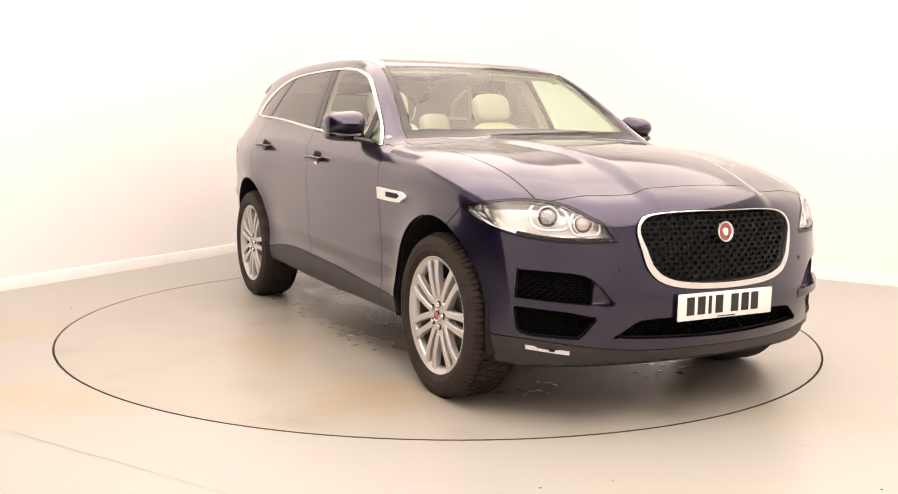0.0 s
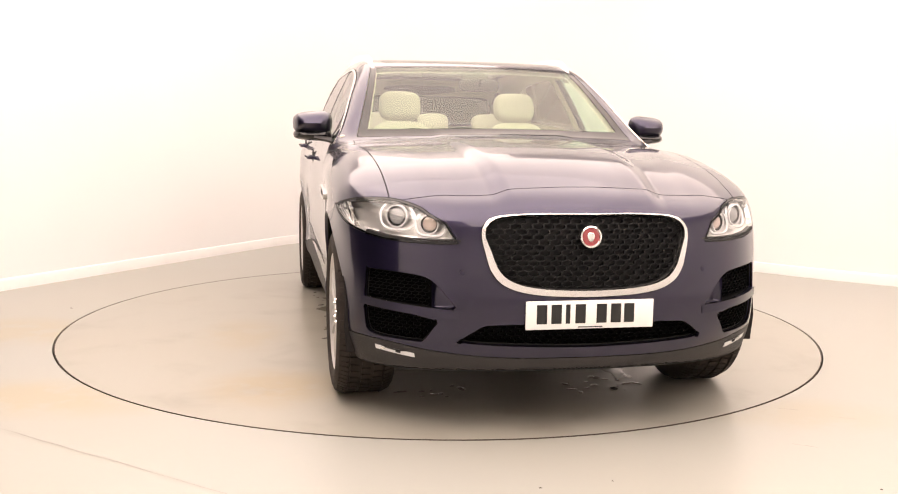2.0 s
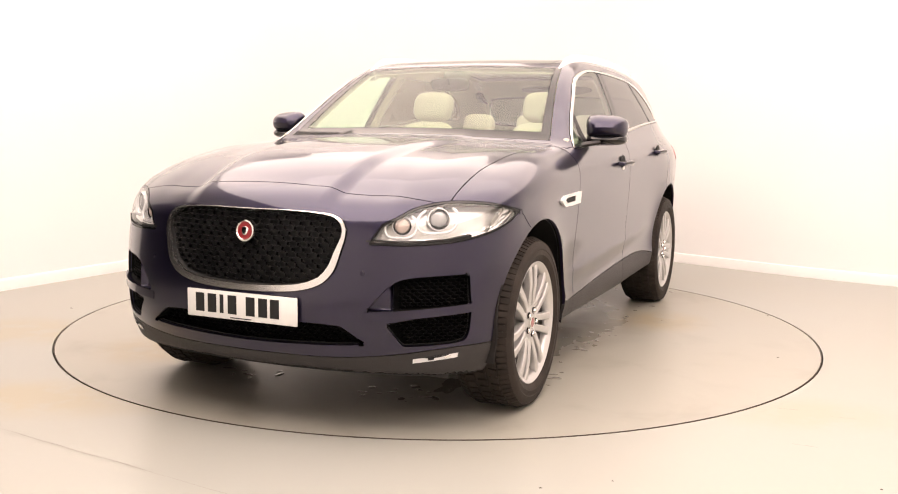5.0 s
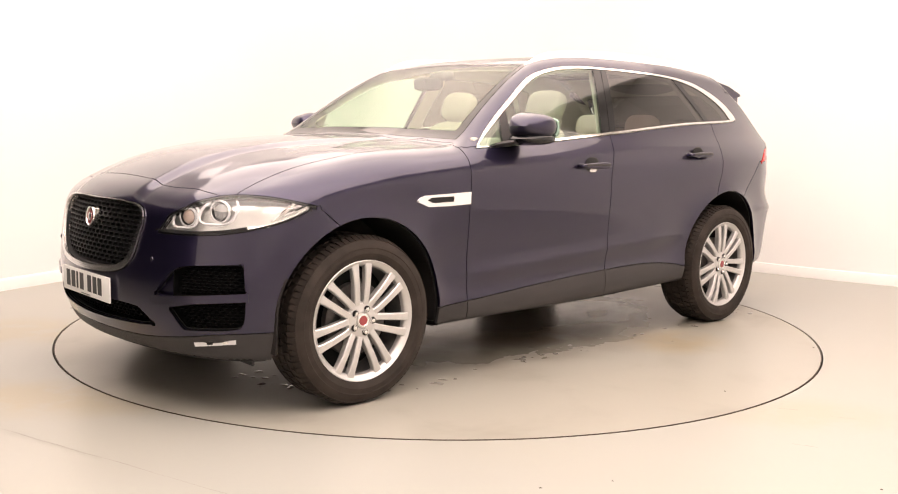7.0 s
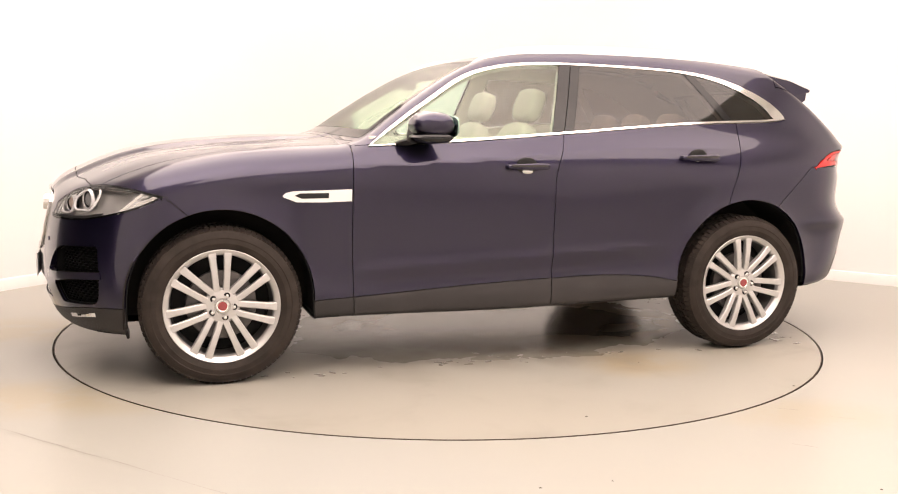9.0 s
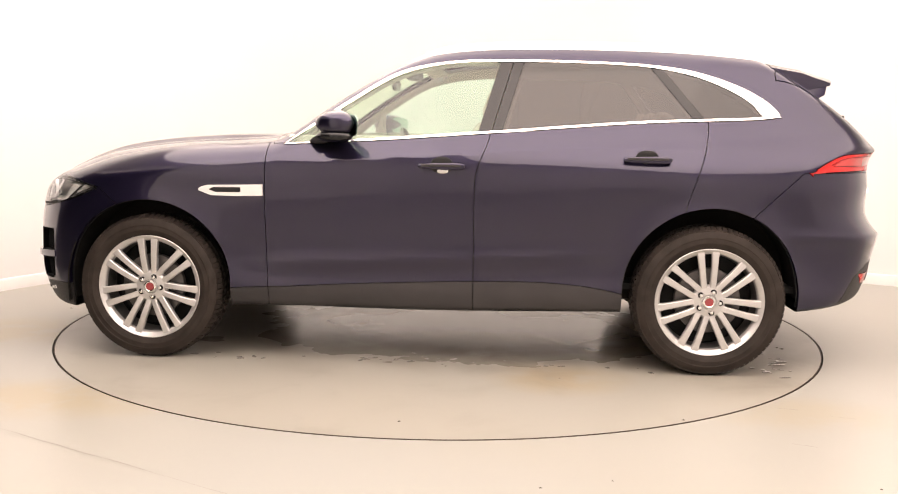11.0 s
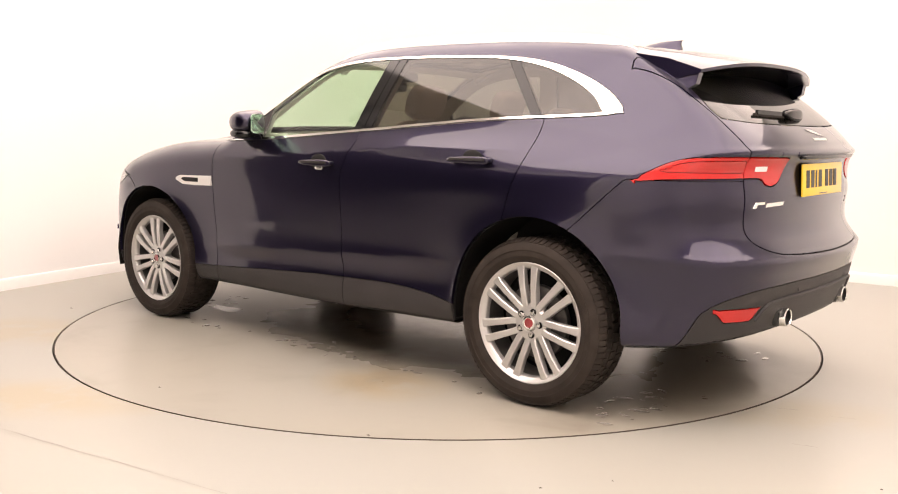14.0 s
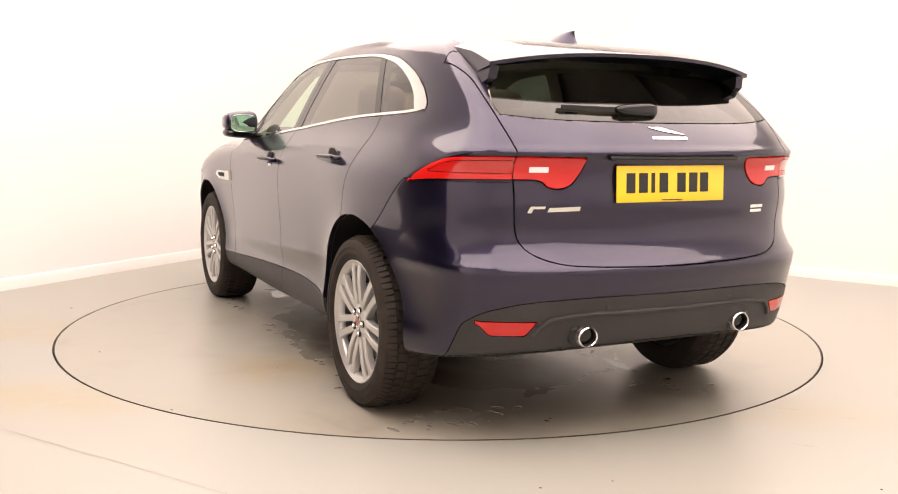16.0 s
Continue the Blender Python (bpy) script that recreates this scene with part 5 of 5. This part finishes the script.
def build_details(car, made, P):
    bumper, gate = P["bumper"], P["gate"]
    for i, sgn in enumerate((1, -1)):
        build_mirror(sgn, P["fd"][i])
        build_handle(-1.525, 1.030, sgn, P["fd"][i])
        build_handle(-2.540, 1.078, sgn, P["rd"][i])
        build_headlight(P["heads"][i], sgn)
        # side vent behind the front wheel
        wing = made["front_wing"][i]
        vent = part("side_vent", patch([(-0.283, 0.886), (-0.281, 0.893), (-0.296, 0.906), (-0.330, 0.914), (-0.47, 0.917), (-0.612, 0.921), (-0.612, 0.864), (-0.47, 0.860), (-0.345, 0.862)], on_side(sgn), 0.013), RAIL, wing, "bright chrome side vent")
        part("vent_slot", patch([(-0.335, 0.893), (-0.36, 0.904), (-0.50, 0.905), (-0.50, 0.880), (-0.37, 0.879)], on_side(sgn), 0.0145), DARK, vent, "dark vent slot")
        # roof rail
        path = []
        for k in range(33):
            x = -1.335 - k * 1.83 / 32
            u = k / 32
            lift = -0.014 + 0.036 * min(1, math.sin(math.pi * u) * 4)
            y = 0.625 - 0.02 * (2 * u - 1) ** 2
            path.append((x, sgn * y, skin_z(x, y, lift)))
        part("roof_rail", sweep(path, [(0.019, -0.055), (0.013, 0.002), (0.007, 0.012), (-0.007, 0.012), (-0.013, 0.002), (-0.019, -0.055)]), RAIL, car, "silver roof rail")
        # exhaust tailpipe
        m = Matrix.Translation((0.008, sgn * 0.380, 0.447)) @ Matrix.Rotation(radians(90), 4, "Z") @ Matrix.Diagonal((1.10, 1, 0.95, 1))
        pipe = part("tailpipe", lathe([(0.034, 3.70), (0.034, 3.815), (0.037, 3.819), (0.041, 3.815), (0.043, 3.78), (0.043, 3.70)], 32, m=m), CHROME, P["rs"], "chrome oval tailpipe")
        part("pipe_bore", lathe([(0.0, 3.74), (0.0335, 3.74), (0.0335, 3.812)], 28, m=m), DARK, pipe)
        part("pipe_recess", blob((0.05, 0.14, 0.115), (skin_x(sgn * 0.38, 0.46, False) + 0.018, sgn * 0.380, 0.462), 2.6), GLOSS_BLACK, P["rs"], "dark tailpipe recess")
        # reversing lamp and light bar in the inner tail light
        part("reversing_light", patch([(sgn * 0.535, 1.084), (sgn * 0.535, 1.064), (sgn * 0.605, 1.064), (sgn * 0.605, 1.084)], on_rear, 0.006), WHITE_LENS, gate, "white reversing light")
        # slim daytime light strip low in the bumper
        edge = [(0.668 + 0.018 * k, 0.310 + 0.0024 * k) for k in range(9)]
        strip = part("fog_light", patch([(sgn * a, b) for a, b in edge] + [(sgn * (a + 0.004), b + 0.019) for a, b in edge[::-1]], on_front, 0.005), WHITE_LENS, bumper, "slim bright lower light strip")
        for lo, hi in ((3, 5), (6, 8)):
            run = edge[lo:hi]
            part("strip_lens", patch([(sgn * a, b + 0.005) for a, b in run] + [(sgn * a, b + 0.014) for a, b in run[::-1]], on_front, 0.0065), DARK if lo < 5 else CHROME, strip)
        # painted blade between the two side intakes
        path = [(skin_x(min(yy, 0.86), zz, True, -0.010 + 0.012 * math.sin(math.pi * k / 10)), sgn * yy, zz) for k, (yy, zz) in enumerate([(0.862 - 0.036 * i, 0.528 - 0.0030 * i) for i in range(11)])]
        part("bumper_blade", sweep(path, [(0.014, 0.004), (0.010, 0.013), (-0.012, 0.017), (-0.012, -0.017), (0.010, -0.010)] if sgn > 0 else [(-0.014, 0.004), (-0.010, 0.013), (0.012, 0.017), (0.012, -0.017), (-0.010, -0.010)]), PAINT, bumper, "navy blade across the side intake")
        # side intake lattice
        part("intake_mesh", honeycomb(upper_intake, 0.026, 0.017, 0.036, 0.0016, (0.628, 0.86, 0.48, 0.66), lambda y, z, l, s=sgn: (skin_x(min(y, 0.86), z, True, l), s * y, z), 0.008), INTAKE_BLACK, bumper, "black intake mesh", smooth=False)
        part("intake_mesh", honeycomb(lower_intake, 0.026, 0.017, 0.036, 0.0016, (0.58, 0.86, 0.37, 0.51), lambda y, z, l, s=sgn: (skin_x(min(y, 0.86), z, True, l), s * y, z), 0.008), INTAKE_BLACK, bumper, "black intake mesh", smooth=False)
        part("parking_sensor", lathe([(0.0, 0.003), (0.010, 0.002), (0.0105, -0.004)], 16, m=Matrix.Translation((skin_x(0.50 * sgn, 0.665, True, 0.0), sgn * 0.50, 0.665)) @ Matrix.Rotation(radians(-90), 4, "Z")), PAINT, bumper)
        part("parking_sensor", lathe([(0.0, 0.003), (0.010, 0.002), (0.0105, -0.004)], 16, m=Matrix.Translation((skin_x(0.30 * sgn, 0.56, False, 0.0), sgn * 0.30, 0.56)) @ Matrix.Rotation(radians(90), 4, "Z")), PLASTIC, P["rs"])
    part("grille_mesh", honeycomb(grille_inner, 0.044, 0.027, 0.020, 0.0032, (-0.42, 0.42, 0.60, 0.89), on_front, 0.010), GRILLE_BLACK, P["frame"], "black honeycomb grille mesh", smooth=False)
    part("intake_mesh", honeycomb(lower_grille, 0.034, 0.020, 0.042, 0.0018, (-0.52, 0.52, 0.372, 0.462), on_front, 0.010), INTAKE_BLACK, bumper, "black intake mesh", smooth=False)
    for sgn in (1, -1):
        part("air_deflector", box((0.014, 0.15, 0.06), (0.43, sgn * 0.64, 0.225), 0.005, turn=Matrix.Rotation(0.25, 4, "Y")), PLASTIC, bumper, "black air deflector ahead of the wheel")
    # moulded ridge round the lower rear valance
    path = [(skin_x(yy, zz, False, 0.002), yy, zz) for yy, zz in [(0.585, 0.455), (0.565, 0.490), (0.530, 0.518), (0.46, 0.530)] + [(0.36 - 0.09 * i, 0.536) for i in range(9)] + [(-0.46, 0.530), (-0.530, 0.518), (-0.565, 0.490), (-0.585, 0.455)]]
    part("valance_ridge", sweep(path, round_section(0.009), up=Vector((1, 0, 0))), PLASTIC, P["rs"])
    # badge: a red disc with a pale abstract mark in a bright ring
    bx = skin_x(0.0, 0.806, True, 0.0)
    m = Matrix.Translation((bx, 0, 0.806)) @ Matrix.Rotation(radians(-90), 4, "Z") @ Matrix.Rotation(0.12, 4, "X")
    badge = part("badge", lathe([(0.0, 0.010), (0.034, 0.009), (0.036, -0.02)], 40, m=m), BADGE_RED, P["frame"], "round red badge with a bright ring")
    part("badge_ring", lathe([(0.034, 0.008), (0.0375, 0.014), (0.043, 0.012), (0.045, 0.0), (0.045, -0.02)], 40, m=m), CHROME, badge, "bright badge ring")
    part("badge_mark", blob((0.030, 0.006, 0.036), (0, 0.010, -0.001), 2.4, 16, 8, shape=lambda u: (u.x * (1 + 0.25 * u.z), u.y, u.z)), CHROME, badge).matrix_basis = m
    plate("number_plate", PLATE_WHITE, bumper, "white front number plate with dark bars", (skin_x(0.0, 0.50, True, 0.0) - 0.004 + 0.008, -0.003, 0.505), 0.0, 1)
    plate("number_plate", PLATE_YELLOW, gate, "yellow rear number plate with dark bars", (skin_x(0.0, 1.08, False, 0.0) - 0.004, 0.002, 1.020), 0.05, -1, 0.140)
    part("plate_lip", box((0.030, 0.62, 0.016), (skin_x(0, 1.125, False) + 0.008, 0, 1.118), 0.005), GLOSS_BLACK, gate, "dark handle lip over the plate")
    # plain bars where the maker's lettering stands
    mark = part("badge_bar", patch([(0.612, 0.915), (0.600, 0.940), (0.545, 0.940), (0.548, 0.930), (0.590, 0.930), (0.596, 0.915)], on_rear, 0.004), CHROME, gate, "bright badge bar")
    part("badge_bar", patch([(0.538, 0.918), (0.532, 0.934), (0.408, 0.938), (0.412, 0.922)], on_rear, 0.004), CHROME, gate, "bright badge bar")
    part("badge_bar", patch([(-0.440, 0.925), (-0.440, 0.912), (-0.520, 0.912), (-0.520, 0.925)], on_rear, 0.004), CHROME, gate, "bright badge bar")
    part("badge_bar", patch([(-0.440, 0.906), (-0.440, 0.894), (-0.515, 0.894), (-0.515, 0.906)], on_rear, 0.004), CHROME, gate, "bright badge bar")
    part("badge_bar", patch([(0.085, 1.190), (0.085, 1.200), (-0.085, 1.200), (-0.085, 1.190)], on_rear, 0.004), CHROME, gate, "bright badge bar")
    part("badge_bar", patch([(0.080, 1.236), (0.045, 1.226), (-0.02, 1.214), (-0.085, 1.208), (-0.05, 1.218), (0.02, 1.236)], on_rear, 0.004), CHROME, gate, "bright badge bar")
    # rear wiper
    wip = part("rear_wiper", blob((0.05, 0.20, 0.052), (skin_x(0.10, 1.30, False) - 0.022, 0.095, 1.300), 3.0, shape=lambda u: (u.x, u.y, u.z * (1 - 0.25 * u.y))), GLOSS_BLACK, gate, "black rear wiper")
    part("wiper_arm", sweep([(skin_x(y, z, False, 0.022), y, z) for y, z in ((0.12, 1.300), (0.25, 1.302), (0.42, 1.306))], [(-0.006, -0.009), (0.006, -0.009), (0.006, 0.009), (-0.006, 0.009)]), GLOSS_BLACK, wip)
    part("wiper_blade", sweep([(skin_x(y, z, False, 0.008), y, z) for y, z in ((0.05, 1.290), (0.25, 1.290), (0.44, 1.296))], [(-0.004, -0.006), (0.004, -0.006), (0.004, 0.006), (-0.004, 0.006)]), RUBBER, wip)
    build_spoiler(gate)
    # aerial fin
    bm = bmesh.new()
    zb = skin_z(-3.0, 0) - 0.010
    rings = []
    for k in range(9):
        s = k / 8
        xa, xb = -2.815 - 0.215 * s ** 1.25, -3.090 + 0.012 * math.sin(math.pi * s)
        wide = 0.036 * (1 - s) ** 1.1 + 0.005
        rings.append([bm.verts.new((xa + (xb - xa) * u, wide * v, zb + (1.658 - zb) * math.sin(s * math.pi / 2) ** 0.9)) for u, v in
                      ((0, 0), (0.12, 0.55), (0.35, 0.9), (0.65, 1), (0.9, 0.85), (1, 0.4), (1, -0.4), (0.9, -0.85), (0.65, -1), (0.35, -0.9), (0.12, -0.55))])
    bm.faces.new(rings[-1])
    for A, B in zip(rings, rings[1:]):
        for k in range(11):
            bm.faces.new((A[k], A[(k + 1) % 11], B[(k + 1) % 11], B[k]))
    part("aerial_fin", bm, PAINT, car, "navy shark fin aerial", angle=60)
    # strip across the front mirror base of the windscreen: camera pod
    part("camera_pod", blob((0.10, 0.16, 0.06), (-1.28, 0, skin_z(-1.28, 0) - 0.045), 3), DASH, car, "grey camera pod behind the windscreen")


# ---- cabin ----
def build_seat(parent, x, y, wide=0.50, rear=False):
    seat = new("seat")
    seat.parent = parent
    tagged(seat, "cream leather seat")
    h = 0.53 if rear else 0.60
    part("cushion", blob((0.52, wide, 0.18), (x + 0.25, y, h), 4), LEATHER, seat)
    lean = Matrix.Translation((x, y, h)) @ Matrix.Rotation(radians(-20), 4, "Y")
    back = part("backrest", blob((0.15, wide, 0.66), (0, 0, 0.36), 4, shape=lambda u: (u.x, u.y * (1 - 0.18 * max(0, u.z)), u.z)), LEATHER, seat)
    back.matrix_basis = lean
    for sgn in (1, -1):
        part("bolster", blob((0.19, 0.09, 0.50), (0.03, sgn * (wide / 2 - 0.06), 0.32), 3), LEATHER, back)
    head = part("headrest", blob((0.11, 0.27 if not rear else 0.24, 0.19 if not rear else 0.15), (0.0, 0, 0.80 if not rear else 0.76), 3.4), LEATHER, seat)
    head.matrix_basis = lean
    for sgn in (1, -1):
        part("headrest_post", lathe([(0.006, 0.0), (0.006, 0.12)], 8, m=Matrix.Translation((0, sgn * 0.06, 0.64)) @ Matrix.Rotation(radians(90), 4, "X")), CHROME, head)
    return seat


def build_cabin(car):
    for y in (0.38, -0.38):
        build_seat(car, -1.50, y)
    for y in (0.42, 0.0, -0.42):
        build_seat(car, -2.42, y, 0.46, True)
    # dashboard and instrument hood
    def hump(u):
        return (u.x, u.y, u.z * (1 - 0.25 * max(0, -u.x)))
    dash = part("dashboard", blob((0.56, 1.46, 0.34), (-0.92, 0, 0.965), 4.5, shape=hump), DASH, car, "dark dashboard with pale lower trim")
    part("instrument_hood", blob((0.24, 0.40, 0.09), (-1.02, -0.38, 1.135), 3), DASH, dash)
    part("centre_screen", box((0.03, 0.28, 0.16), (-1.19, 0, 1.02), 0.006), GLOSS_BLACK, dash)
    part("centre_console", box((0.80, 0.24, 0.30), (-1.45, 0, 0.62), 0.04), DASH, car, "dark centre console")
    # steering wheel, on the right-hand side
    m = Matrix.Translation((-1.24, -0.38, 1.035)) @ Matrix.Rotation(radians(-65), 4, "Y")
    bm = bmesh.new()
    ring = [m @ Vector((0.185 * math.cos(a), 0.185 * math.sin(a), 0)) for a in [k * 2 * math.pi / 40 for k in range(40)]]
    sweep(ring, round_section(0.015), True, bm, up=m.to_3x3() @ Vector((0, 0, 1)))
    wheel = part("steering_wheel", bm, DASH, car, "dark leather steering wheel")
    part("wheel_hub", blob((0.17, 0.20, 0.05), (0, 0, -0.01), 3), DASH, wheel).matrix_basis = m
    for a in (0, 180, 270):
        part("wheel_spoke", box((0.12, 0.035, 0.014), turn=Matrix.Rotation(radians(a + 90), 4, "Z") @ Matrix.Translation((0.12, 0, -0.005))), SATIN, wheel).matrix_basis = m
    rv = part("rear_view_mirror", blob((0.035, 0.24, 0.075), (-1.17, 0, 1.468), 4), GLOSS_BLACK, car, "black rear view mirror")
    part("mirror_stalk", sweep([(-1.16, 0, 1.47), (-1.14, 0, 1.50), (-1.15, 0, skin_z(-1.15, 0) - 0.01)], round_section(0.012)), GLOSS_BLACK, rv)
    # door cards and floor
    for sgn in (1, -1):
        part("door_card", box((1.55, 0.03, 0.55), (-1.50, sgn * 0.835, 0.90), 0.01), LEATHER, car, "cream door card")
    part("cabin_floor", box((3.0, 1.60, 0.03), (-2.1, 0, 0.42)), DARK, car, "dark cabin floor", smooth=False)
    part("load_cover", box((0.85, 1.30, 0.02), (-3.15, 0, 1.06), 0.005), DASH, car, "dark load space cover")


# ---- assembly ----
build_room()
build_lights()
build_floor_wear()
turntable = build_turntable()
car = tagged(new("car"), "dark navy five-door SUV with silver alloy wheels on the turntable", "car")
made, P = build_body(car)
build_wheels(car)
build_details(car, made, P)
build_cabin(car)
for ob in car.children:
    ob.location = ob.location + Vector((OX, OY, 0))


def motions():
    """The turntable carries the car round once it has started."""
    early = [(0.0, -62.38), (0.5, -64.28), (1.0, -68.01), (1.5, -73.05), (2.0, -79.11), (2.5, -84.76), (3.0, -90.82), (3.5, -96.44), (4.0, -102.49), (4.5, -108.11), (5.0, -114.16)]
    middle = [(7.5, -143.97), (8.0, -150.07), (8.5, -155.76), (9.0, -161.72)]
    late = [(11.5, -190.36), (12.0, -196.31), (12.5, -201.95), (13.0, -208.03), (13.5, -213.75), (14.0, -219.89), (14.5, -225.61), (15.0, -231.76), (15.5, -237.59), (16.0, -243.78)]
    rows = early + [(5.0 + k * 0.5, -114.16 - 29.81 * k / 5) for k in range(1, 5)] + middle + [(9.0 + k * 0.5, -161.72 - 28.64 * k / 5) for k in range(1, 5)] + late
    walk(car, [(t, pose(0, 0, 0, 0, 0, a)) for t, a in rows])
    walk(turntable, [(t, pose(0, 0, 0, 0, 0, a)) for t, a in rows])


motions()
